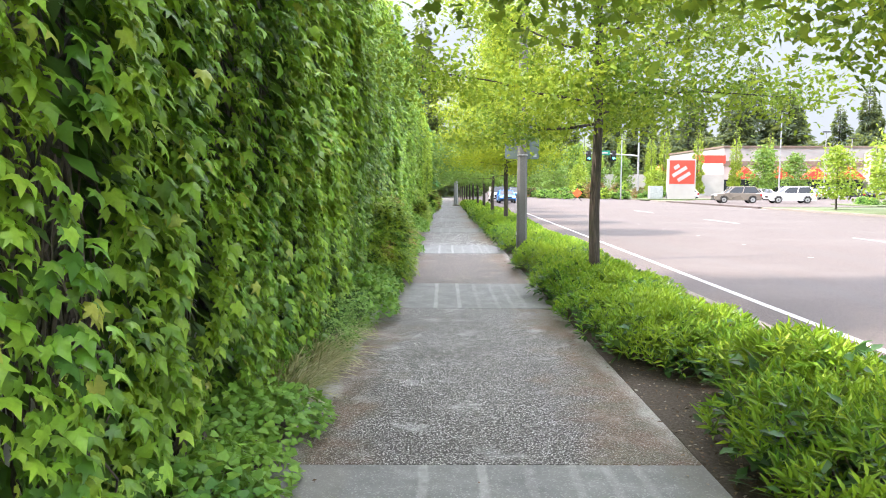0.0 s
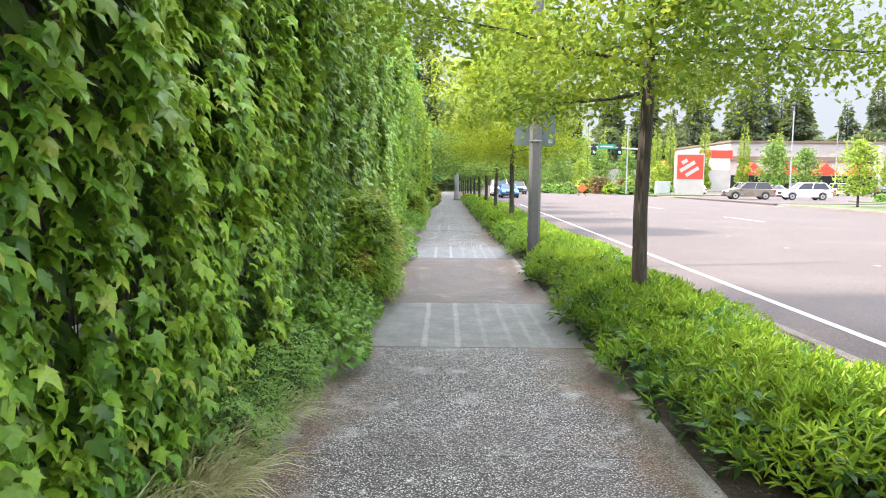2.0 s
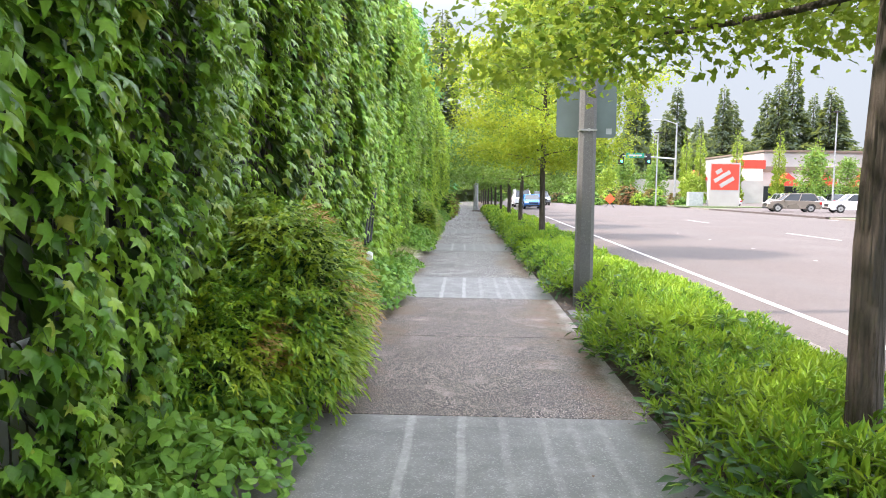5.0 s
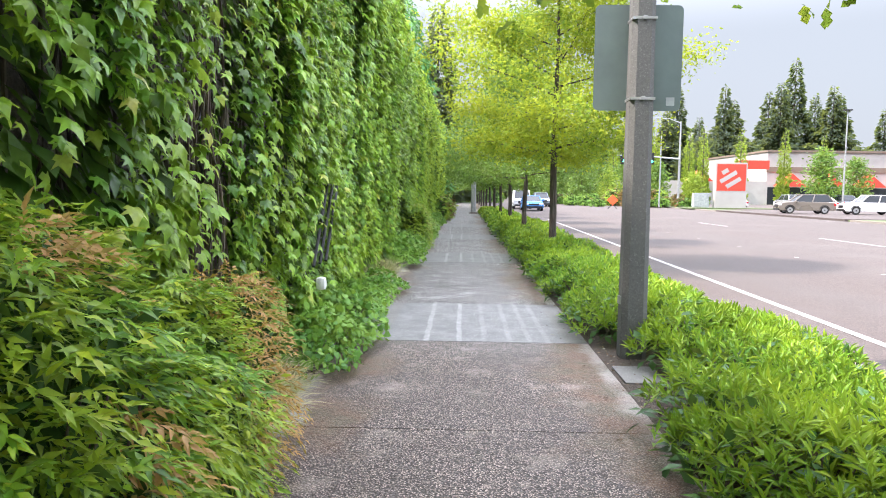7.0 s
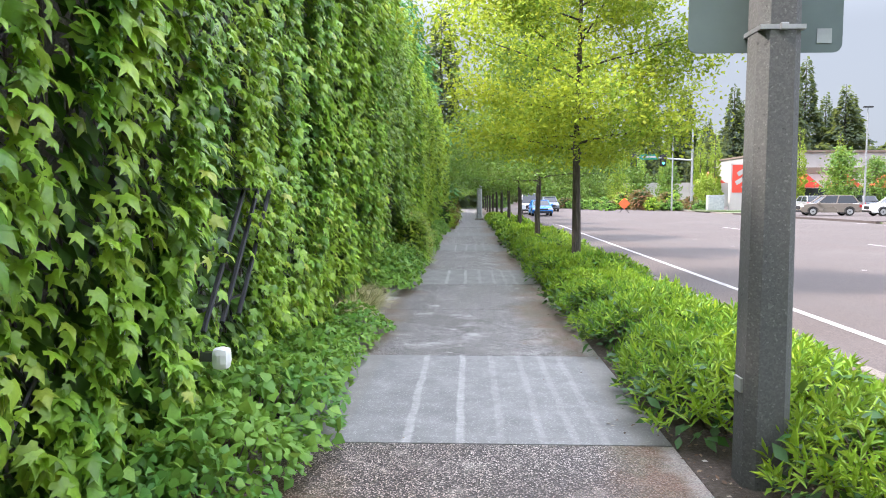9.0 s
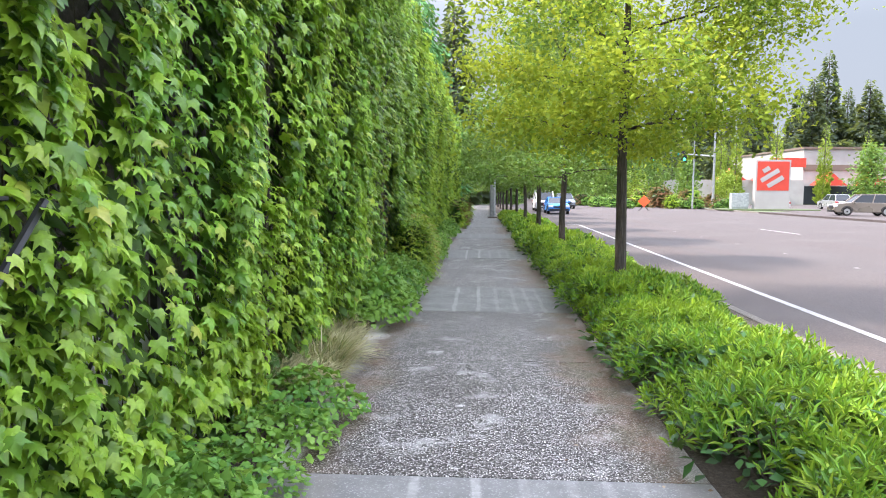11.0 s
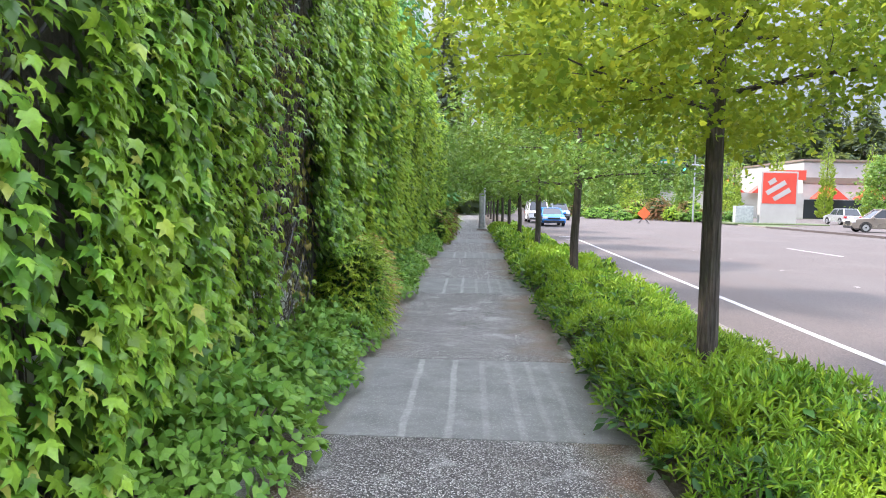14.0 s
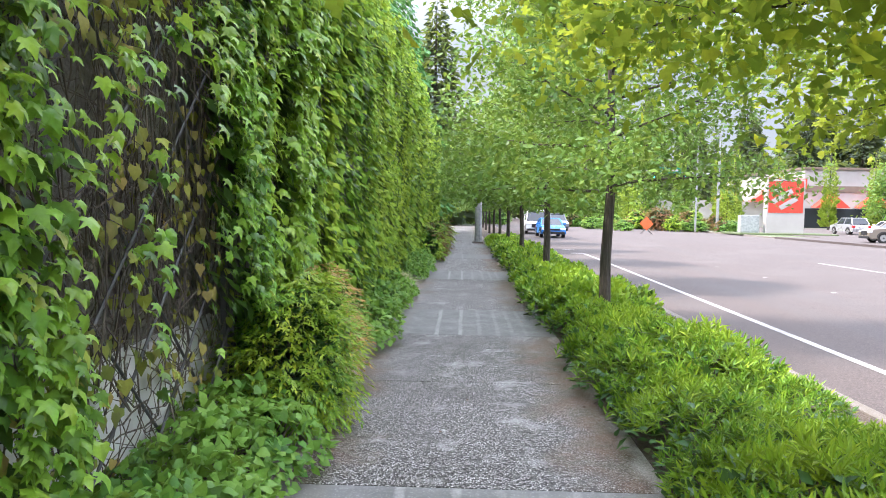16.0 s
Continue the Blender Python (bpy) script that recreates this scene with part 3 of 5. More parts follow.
def ivy_layer(y0, y1, per_m2, size, template, back=0.0, cover=True):
    n = int((y1 - y0) * 5.9 * per_m2)
    y = rng.uniform(y0, y1, n)
    z = rng.uniform(0.02, 6.4, n)
    # two thirds hang in chains, one leaf below the other
    chain = np.floor(y / 0.105)
    strand = 0.105 * (chain + chance(chain, 8)) + 0.05 * np.sin(2.3 * z + 6.28 * chance(chain, 9)) + rng.normal(0, 0.022, n)
    y = np.where(rng.uniform(size=n) < 0.66, strand, y)
    chain_out = 0.11 * (chance(chain, 10) - 0.4)
    keep = z < ivy_top(y)
    if cover:
        keep &= rng.uniform(size=n) < ivy_cover(y, z)
    else:
        keep &= ~((np.abs(y - 20.0) < 0.14) | (np.abs(y - 0.85) < 0.2) & (z < 1.8) | (np.abs(y - 13.3) < 0.85) & (z < 0.8) | (np.abs(y - 13.2) < 0.36) & (z < 3.6))
        keep &= ~((np.abs(y - 26.4) < 1.0) & (z < 4.2)) & ~((np.abs(y - 28.4) < 1.3) & (z < 1.0))
    y, z, chain_out = y[keep], z[keep], chain_out[keep]
    n = len(y)
    x = ivy_face(y, z) + chain_out - back + rng.normal(0, 0.035, n)
    tilt = rng.normal(0.66, 0.32, n)
    yaw = rng.normal(-0.12, 0.48, n)
    normal = np.stack([np.cos(tilt) * np.cos(yaw), np.cos(tilt) * np.sin(yaw), np.sin(tilt)], 1)
    down = np.stack([0.55 + 0 * x, rng.normal(-0.05, 0.3, n), -1.0 + 0 * x], 1)
    axis = down - normal * np.sum(down * normal, 1, keepdims=True)
    s = size * rng.uniform(0.55, 1.25, n) * (0.75 + 0.5 * value_noise(y / 1.3, z / 1.3, 31))
    return leaves(template, np.stack([x, y, z], 1), axis, normal, s)


near = merge(ivy_layer(-2.5, 0.0, 260, 0.10, IVY), ivy_layer(0.0, 30.0, 760, 0.078, IVY))
ivy = new("ivy", raw_mesh("ivy", *near, M["ivy"]))
tagged(ivy, "dense green climbing ivy with lobed glossy leaves on a wall", "ivy", kind="stuff")
# far ivy in the yellower green, which has sunlight in its colour
far_ivy = new("young_leaves", raw_mesh("young_leaves", *merge(ivy_layer(30.0, 42, 430, 0.10, IVY_FAR), ivy_layer(42, 63, 230, 0.14, IVY_FAR)), M["ivy_young_sunlit"]))
far_ivy.parent = ivy
gy, gz = rng.uniform(25.0, 27.9, 2600), 0.35 + 3.2 * rng.uniform(0, 1, 2600) ** 0.8
gy[:700], gz[:700] = rng.uniform(19.0, 22.6, 700), rng.uniform(0.1, 0.9, 700)
keep = value_noise(gy / 0.3, gz / 0.45, 77) > 0.52
gy, gz = gy[keep], gz[keep]
k = len(gy)
turn = rng.normal(0, 0.6, k)
face = np.stack([np.cos(turn), np.sin(turn), 0.5 + 0.3 * rng.normal(size=k)], 1)
hang = np.stack([0.2 + 0 * turn, 0.6 * rng.normal(size=k), -1 + 0 * turn], 1)
aged = new("ageing_leaves", raw_mesh("ageing_leaves", *leaves(HEART, np.stack([rng.uniform(-1.68, -1.45, k), gy, gz], 1), hang, face, rng.uniform(0.05, 0.10, k)), M["ivy_aged"]))
aged.parent = ivy
# backing layer in the shade-dark green, so gaps in the ivy look deep
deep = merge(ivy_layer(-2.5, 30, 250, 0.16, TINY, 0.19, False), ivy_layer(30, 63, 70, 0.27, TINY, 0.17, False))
inner = new("inner_leaves", raw_mesh("inner_leaves", *deep, M["ivy_shade"]))
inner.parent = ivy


def vine_mat():
    """Woody stems hanging between the leaves and the wall."""
    bm = bmesh.new()
    random.seed(17)
    for i in range(440):
        bare = i < 70
        y = random.uniform(25.3, 27.7) if bare else random.choice((random.uniform(-2, 24.9), random.uniform(28.2, 30)) if i % 9 == 0 else (random.uniform(-2, 24.9),))
        x = random.uniform(-1.70, -1.56)
        z0, z1 = random.uniform(0.0, 0.5) + (random.uniform(0.35, 1.0) if bare else 0.0), random.uniform(2.2, 5.0)
        n = 9
        pts = []
        for k in range(n + 1):
            y += random.gauss(0, 0.07)
            x = min(-1.5, max(-1.71, x + random.gauss(0, 0.03)))
            pts.append((x, y, z0 + (z1 - z0) * k / n))
        r = random.choice((0.003, 0.004, 0.005, 0.006)) if bare else random.choice((0.003, 0.004, 0.006, 0.011))
        tube(pts, [r * (1.2 - 0.7 * k / n) for k in range(n + 1)], 4, bm)
    for y0, half, top in ((20.0, 0.15, 5.2), (13.2, 0.42, 3.8), (0.85, 0.24, 2.0)):
        for i in range(int(120 * half) + 14):
            x, y, z = random.uniform(-1.66, -1.42), y0 + random.uniform(-half, half), random.uniform(0.1, 0.5)
            step, pts = (top * random.uniform(0.6, 1.0) - z) / 10, []
            for k in range(11):
                pts.append((x, y, z + step * k))
                x, y = min(-1.38, max(-1.69, x + random.gauss(0, 0.025))), min(y0 + half, max(y0 - half, y + random.gauss(0, 0.05)))
            tube(pts, random.choice((0.004, 0.005, 0.007, 0.011)), 4, bm)
    for i in range(440):
        y, z = random.uniform(25.3, 27.6), 0.25 + 3.7 * random.uniform(0, 1) ** 1.1
        a = random.uniform(0, 6.28)
        pts = [(random.uniform(-1.69, -1.5), y, z)]
        for k in range(6):
            a += random.gauss(0, 0.6)
            p = pts[-1]
            pts.append((min(-1.42, max(-1.695, p[0] + random.gauss(0, 0.04))), p[1] + 0.11 * math.cos(a), max(0.02, p[2] + 0.11 * math.sin(a))))
        tube(pts, random.choice((0.0025, 0.003, 0.005)), 4, bm)
    ob = mesh_object("vine_stems", bm, M["vine"], ivy)
    tagged(ob, "tangled brown woody vine stems", kind="stuff")


vine_mat()


def vine_trunk(y, lean):
    """A thick woody stem rising from the soil into the ivy."""
    pts = [(-1.48, y, -0.03), (-1.40, y + 0.05 * lean, 0.15), (-1.44, y + 0.22 * lean, 0.36), (-1.52, y + 0.30 * lean, 0.65), (-1.55, y + 0.25 * lean, 1.2), (-1.58, y + 0.4 * lean, 2.2)]
    ob = part("vine_trunk", tube(pts, [0.05, 0.042, 0.036, 0.03, 0.022, 0.012], 8), M["vine"], ivy, "thick twisted brown vine trunk", True)


for y, lean in ((1.7, 1), (2.3, -1), (12.95, 1), (22.75, 1), (23.1, 1), (23.25, -1)):
    vine_trunk(y, lean)


def trellis(y0, y1):
    """A steel rod lattice panel standing off the wall."""
    ob = empty("trellis", -1.55, y0, 0)
    w = y1 - y0
    for yy in (0.03, w - 0.03):
        part("upright", box(-0.02, yy - 0.02, 0.0, 0.02, yy + 0.02, 4.9), M["trellis"], ob)
    k = -7
    while k * 0.75 < w:
        for s in (1, -1):
            a, b = k * 0.75, k * 0.75 + 4.8
            t0, t1 = max(0, -a / 4.8), min(1, (w - a) / 4.8)
            if t1 > t0 + 0.02:
                f = lambda t: (0.018 * s, (a + 4.8 * t) if s > 0 else w - (a + 4.8 * t), 0.05 + 4.8 * t)
                part("bar", tube([f(t0), f(t1)], 0.010, 5), M["trellis"], ob)
        k += 1
    if y0 < 16 < y1:
        for j in range(3):
            b = 15.45 + 0.3 * j - y0
            part("bar", tube([(0.36, b, 0.85), (0.33, b + 0.85, 1.64)], 0.016, 6), M["trellis_black"], ob, "black bent-out rod")
        for z in (0.95, 1.65):
            part("bracket", box(0.0, 15.5 - y0, z, 0.34, 15.53 - y0, z + 0.02), M["trellis_black"], ob)
            part("crossbar", tube([(0.315, 15.4 - y0 + 0.7 * (z - 0.8), z), (0.315, 16.14 - y0 + 0.7 * (z - 0.8), z)], 0.009, 5), M["trellis_black"], ob)
    tagged(ob, "dark grey steel rod trellis overgrown with ivy", "trellis", "trellis panels on the wall")


for k in range(11):
    trellis(-3.55 + 3.15 * k, -0.5 + 3.15 * k)


# ---- shrubs on the kerb side ----
def shrub_data(k, radius, height, quality=118, size=0.96, blade=SPEAR):
    """A low laurel: upright rosettes of narrow leaves over old leaves, darkened for inner shade."""
    n = int(quality * (radius / 0.55) ** 2)
    a, r = rng.uniform(0, 2 * math.pi, n), radius * np.sqrt(rng.uniform(0, 1, n))
    x, y = r * np.cos(a), r * np.sin(a)
    z = height * (1 - 0.55 * (r / radius) ** 2.6) * (0.72 + 0.46 * value_noise(x / 0.22 + 9 * k, y / 0.22, k))
    lean = np.stack([x / radius * 0.55, y / radius * 0.55, 0 * x + 1], 1) + 0.28 * rng.normal(size=(n, 3))
    lean = norm(lean)
    out = []
    for j in range(7):
        turn = j * 2.4 + rng.uniform(0, 0.6, n)
        flat = np.stack([np.cos(turn), np.sin(turn), 0 * turn], 1)
        flat = norm(flat - lean * np.sum(flat * lean, 1, keepdims=True))
        open_ = 0.35 + 0.11 * j
        axis = lean * (1.05 - 0.12 * j) + flat * open_
        normal = lean - flat * 0.4
        base = np.stack([x, y, z], 1) - lean * (0.05 + 0.014 * j)
        out.append(leaves(blade, base, axis, normal, size * rng.uniform(0.072, 0.112, n) * (1 + 0.04 * j)))
    top = merge(*out)
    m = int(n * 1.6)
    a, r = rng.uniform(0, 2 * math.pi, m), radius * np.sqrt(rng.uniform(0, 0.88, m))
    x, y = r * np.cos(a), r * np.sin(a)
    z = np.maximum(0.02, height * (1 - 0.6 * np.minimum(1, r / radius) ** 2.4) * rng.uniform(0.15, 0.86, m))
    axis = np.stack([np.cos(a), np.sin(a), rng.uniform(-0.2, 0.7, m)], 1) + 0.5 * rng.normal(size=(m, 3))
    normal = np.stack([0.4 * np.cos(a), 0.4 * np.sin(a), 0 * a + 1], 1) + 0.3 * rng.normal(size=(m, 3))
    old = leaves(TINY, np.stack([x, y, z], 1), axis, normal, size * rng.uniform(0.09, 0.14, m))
    return raw_mesh("young_leaves", *top, M["laurel"]), raw_mesh("old_shade_leaves", *old, M["laurel_old_shade"])


def stems(radius, height, count):
    bm = bmesh.new()
    for i in range(count):
        a, r = random.uniform(0, 6.28), random.uniform(0.1, 0.75) * radius
        tube([(r * 0.3 * math.cos(a), r * 0.3 * math.sin(a), -0.02), (r * 0.7 * math.cos(a), r * 0.7 * math.sin(a), height * 0.4), (r * math.cos(a), r * math.sin(a), height * 0.75)], [0.008, 0.006, 0.004], 5, bm)
    me = bpy.data.meshes.new("branchwork")
    bm.to_mesh(me)
    bm.free()
    me.materials.append(M["vine"])
    return me


def plant(name, meshes, label, category, group, m):
    """A plant on one empty; meshes are (part name, mesh data)."""
    ob = new(name)
    for pname, data in meshes:
        p = new(pname, data)
        p.parent = ob
        if pname == "twig_mass":
            tagged(p, kind="stuff")
    ob.matrix_basis = m
    return tagged(ob, label, category, group)


SHRUBS = []
for k in range(4):
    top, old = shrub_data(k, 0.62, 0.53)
    SHRUBS.append([("young_leaves", top), ("old_shade_leaves", old), ("branchwork", stems(0.6, 0.45, 14))])
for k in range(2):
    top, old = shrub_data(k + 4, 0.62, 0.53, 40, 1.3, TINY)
    SHRUBS.append([("young_leaves", top), ("old_shade_leaves", old)])
random.seed(3)
for i in range(118):
    y = -2.5 + i * 0.56
    for j, x in enumerate((2.03, 2.50, 2.92)):
        yy = y + (0.28 if j == 1 else 0.0) + random.uniform(-0.1, 0.1)
        if yy > 48 and j == 1:
            continue
        xx = x + random.uniform(-0.08, 0.08)
        if (xx - 1.9) ** 2 + (yy - 15.55) ** 2 < 0.42:
            continue
        if yy < 2.8:
            xx += 0.22
        elif yy < 4.2 and j == 1:
            xx += 0.30
        if j == 0 and (2.8 < yy < 4.3 or 13.6 < yy < 15.4 or 17.9 < yy < 18.3):
            continue
        s = random.uniform(0.84, 1.16) * (1.0 if j < 2 else 0.82) * (0.86 + 0.3 * float(value_noise(np.array(yy / 1.1), np.array(xx), 51)))
        s *= 1.0 if yy < 20 else 1.0 + 0.10 * math.sin(yy * 1.3)
        s = min(s, 1.05) if j == 0 else s
        plant("laurel_shrub", SHRUBS[(i * 3 + j) % 4 if yy < 33 else 4 + (i + j) % 2], "low bright green laurel shrub with narrow upright leaves", "shrub", "laurel shrubs along the kerb", pose(xx, yy, 0, 0, 0, random.uniform(0, 360)) @ Matrix.Diagonal((s, s, s * random.uniform(0.86, 1.12), 1)))


# ---- street trees ----
def limb_path(start, direction, length, rise):
    pts = [Vector(start)]
    d = Vector(direction).normalized()
    for k in range(5):
        d = (d + Vector((random.uniform(-0.2, 0.2), random.uniform(-0.2, 0.2), rise + random.uniform(-0.14, 0.14)))).normalized()
        pts.append(pts[-1] + d * length / 5)
    return pts


def tree_data(seed, height, first, spread, leaf_count, leaf_size, mat, template=LOBED, trunk_r=0.083, rise=0.03, full=1.0):
    """Trunk, limbs and crown of a layered street tree."""
    random.seed(seed)
    tips = []
    trunk = tube([(0, 0, -0.05), (0.0, 0, 0.12), (0.02, 0.01, first * 0.5), (-0.03, 0.02, first), (0.03, -0.02, height * 0.62), (0.0, 0.02, height * 0.97)],
                 [trunk_r * 1.5, trunk_r * 1.12, trunk_r, trunk_r * 0.85, trunk_r * 0.45, 0.012], 12)
    limbs = []
    levels = 26
    for k in range(levels):
        f = k / (levels - 1)
        z = first + (height * 0.93 - first) * f ** 1.35
        a = k * 2.4 + random.uniform(-0.4, 0.4)
        reach = spread * (0.72 + 0.45 * f if f < 0.35 else 1.0 - 0.85 * ((f - 0.35) / 0.65) ** 1.2) * random.uniform(0.8, 1.12)
        pts = limb_path((0, 0, z), (math.cos(a), math.sin(a), 0.06 + 0.6 * f), reach, rise - 0.03 + 0.07 * f)
        limbs.append((pts, trunk_r * (0.34 - 0.2 * f)))
        for q in range(1, 6):
            w = 0.5 if q < 2 else 1.0
            tips.append((pts[q], w))
            for s in range(2):
                b = a + random.choice((-1, 1)) * random.uniform(0.5, 1.2)
                sub = limb_path(pts[q], (math.cos(b), math.sin(b), random.uniform(-0.15, 0.35)), reach * random.uniform(0.2, 0.42), 0.0)
                if s == 0:
                    limbs.append((sub, trunk_r * 0.09))
                tips += [(sub[2], w), (sub[3], w), (sub[4], w), (sub[5], w)]
    c = np.array([list(p) for p, w in tips])
    w = np.array([w for p, w in tips])
    pick = rng.choice(len(c), leaf_count, p=w / w.sum())
    pos = c[pick] + rng.normal(size=(leaf_count, 3)) * np.array([0.32, 0.32, 0.19]) * full
    low = first - 0.10 - 0.35 * value_noise(pos[:, 0] / 0.5, pos[:, 1] / 0.5, seed)
    pos[:, 2] = np.where(pos[:, 2] < low, 2 * low - pos[:, 2] + rng.uniform(0, 0.5, leaf_count), pos[:, 2])
    axis = unit(leaf_count) * np.array([1, 1, 0.6]) + np.array([0, 0, -0.3])
    normal = np.array([0, 0, 1.0]) + 0.8 * rng.normal(size=(leaf_count, 3))
    crown = raw_mesh("crown", *leaves(template, pos, axis, normal, leaf_size * rng.uniform(0.6, 1.25, leaf_count)), mat)
    def data(name, bm):
        me = bpy.data.meshes.new(name)
        bm.to_mesh(me)
        bm.free()
        me.materials.append(M["bark"])
        for f in me.polygons:
            f.use_smooth = True
        return me
    out = [("trunk", data("trunk", trunk)), ("crown", crown)]
    for pts, r in limbs:
        if r > trunk_r * 0.1:
            out.append(("limb", data("limb", tube(pts, [r, r * 0.85, r * 0.7, r * 0.5, r * 0.35, r * 0.15], 6))))
    twigs = bmesh.new()
    for pts, r in limbs:
        if r <= trunk_r * 0.1:
            tube(pts[::2] + [pts[-1]], [r, r * 0.7, r * 0.4, r * 0.2], 4, twigs)
    out.append(("twig_mass", data("twig_mass", twigs)))
    return out


OAK_A = tree_data(11, 8.6, 2.45, 2.75, 62000, 0.088, M["oak"], LOBED)
OAK_B = tree_data(12, 8.4, 2.7, 3.4, 66000, 0.090, M["oak_shaded"], LOBED)
OAK_E = tree_data(15, 8.2, 2.55, 3.7, 90000, 0.084, M["oak_shaded"], LOBED, full=1.2)
OAK_C = tree_data(13, 7.6, 2.1, 2.7, 12000, 0.20, M["oak_green"], TINY)
OAK_D = tree_data(14, 8.0, 2.1, 2.8, 34000, 0.10, M["oak_green"], TINY)
OAK_LABEL = "slender street tree with yellow-green layered leafy crown"
for k, y in enumerate((1.3, 9.37, 25.52, 33.3, 41.0, 48.8, 56.5, 64.5, 72.5, 81, 90, 100, 112, 126)):
    kind = (OAK_E, OAK_B, OAK_A, OAK_D)[k] if k < 4 else OAK_C
    label = OAK_LABEL if k in (0, 1, 2) else "slender street tree with mid-green leafy crown"
    s = (1.0, 1.0, 1.0, 1.0, 1.04, 0.98)[k % 6]
    plant("street_tree", kind, label, "tree", "street trees along the kerb", pose(2.40, y, 0, 0, 0, (20, 140, 75, 200, 310, 10, 95)[k % 7]) @ Matrix.Diagonal((s, s, s, 1)))


# ---- lamp posts and sign ----
def lamp_post(x, y, material, half=0.126, top=9.0, taper=0.62):
    ob = empty("lamp_post", x, y, 0)
    bm = bmesh.new()
    rings = []
    for z, h in ((-0.05, half), (0.0, half), (top, half * taper)):
        c = h * 0.42
        ring = [(h, -h + c), (h, h - c), (h - c, h), (-h + c, h), (-h, h - c), (-h, -h + c), (-h + c, -h), (h - c, -h)]
        rings.append([bm.verts.new((px, py, z)) for px, py in ring])
    for a, b in zip(rings, rings[1:]):
        for k in range(8):
            bm.faces.new((a[k], a[(k + 1) % 8], b[(k + 1) % 8], b[k]))
    bm.faces.new(rings[-1])
    part("shaft", bm, material, ob)
    return ob


post = lamp_post(1.91, 15.56, M["pole"])
tagged(post, "dark speckled square concrete lamp post with chamfered corners", "lamp post")
plate = part("access_cover", box(-0.138, -0.05, 0.52, -0.122, 0.05, 0.60, 0.004), M["galv"], post, "small steel cover plate")
for z in (2.48, 3.22):
    w = 0.126 * (1 - 0.38 * z / 9) + 0.004
    bm = box(-w, -w, z - 0.012, w, w, z + 0.012)
    part("strap", bm, M["galv"], post, "steel band around the shaft")
    part("buckle", box(-0.02, -w - 0.02, z - 0.018, 0.02, -w, z + 0.018, 0.004), M["galv"], post)
sign = empty("road_sign", 1.91, 15.674, 0)
bm = bmesh.new()
pts = []
for cx, cz, a0 in ((0.37, 3.34, 0), (-0.37, 3.34, 90), (-0.37, 2.44, 180), (0.37, 2.44, 270)):
    for s in range(5):
        a = radians(a0 + s * 22.5)
        pts.append((cx + 0.05 * math.cos(a), cz + 0.05 * math.sin(a)))
front = bm.faces.new([bm.verts.new((px, 0, pz)) for px, pz in pts])
ext = bmesh.ops.extrude_face_region(bm, geom=[front])
for v in ext["geom"]:
    if isinstance(v, bmesh.types.BMVert):
        v.co.y += 0.004
bmesh.ops.recalc_face_normals(bm, faces=bm.faces)
part("panel", bm, M["signback"], sign)
part("sticker", box(0.28, -0.004, 2.44, 0.36, -0.001, 2.52), M["greymetal"], sign, "small grey label")
tagged(sign, "back of an aluminium road sign strapped to the post", "road sign")
tagged(mesh_object("concrete_pad", box(1.63, 14.55, -0.03, 2.0, 15.12, 0.012, 0.006), M["band"]), "small pale concrete pad beside the post", "pad")
post2 = lamp_post(1.05, 61.5, M["galv"], 0.20, 9.0, 0.6)
tagged(post2, "pale grey lamp post standing in the pavement", "lamp post")
part("base", box(-0.3, -0.3, -0.02, 0.3, 0.3, 0.10, 0.02), M["kerb"], post2, "concrete foot")


# ---- planting under the ivy ----
def cover_data(k, rx, ry, height):
    n = int(660 * rx * ry / 0.25)
    a, r = rng.uniform(0, 2 * math.pi, n), np.sqrt(rng.uniform(0, 1, n))
    x, y = rx * r * np.cos(a), ry * r * np.sin(a)
    z = height * (1 - 0.8 * r ** 2.2) * (0.75 + 0.45 * value_noise(x / 0.17 + 7 * k, y / 0.17, k)) * np.where(rng.uniform(size=n) < 0.3, rng.uniform(0.4, 0.9, n), 1) + 0.03
    normal = np.stack([x / rx * 0.6, y / ry * 0.6, 0 * x + 0.9], 1) + 0.33 * rng.normal(size=(n, 3))
    axis = np.stack([x / rx, y / ry, -0.35 + 0 * x], 1) + 0.7 * rng.normal(size=(n, 3))
    return raw_mesh("leaves", *leaves(HEART, np.stack([x, y, z], 1), axis, normal, rng.uniform(0.042, 0.082, n)), M["cover"])


COVERS = [[("leaves", cover_data(k, 0.55, 0.55, 0.42)), ("branchwork", stems(0.5, 0.36, 16))] for k in range(3)]
random.seed(5)


def covers(y0, y1, x=-1.12, s=1.0, hs=1.0, rows=2):
    n = max(1, round((y1 - y0) / 0.55))
    for i in range(n):
        y = y0 + 0.25 + (y1 - y0 - 0.5) * i / max(1, n - 1)
        for xx in (x, x - 0.42)[:rows]:
            q = s * random.uniform(0.82, 1.12)
            plant("groundcover_plant", COVERS[(i + int(xx * 7)) % 3], "leafy bright green groundcover mound spilling onto the pavement", "groundcover", "groundcover along the wall", pose(xx + random.uniform(-0.08, 0.08), y + random.uniform(-0.1, 0.1), 0, 0, 0, random.uniform(0, 360)) @ Matrix.Diagonal((q, q, q * hs * (1.0 if xx == x else 1.15), 1)))


covers(-1.5, 3.4, -1.29, 0.95, 0.85)
covers(6.9, 10.3, -1.27, 1.0, 1.05)
covers(14.5, 18.0, -1.16, 1.0, 1.15)
covers(18.0, 19.9, -1.14, 0.8, 0.85, 1)
covers(22.9, 25.2, -1.24, 1.15, 1.15)
covers(25.0, 27.5, -1.22, 1.12, 1.1, 1)
covers(31.0, 37.0, -1.23, 1.0, 1.1)
covers(40.0, 46.5, -1.18, 1.0, 1.1)


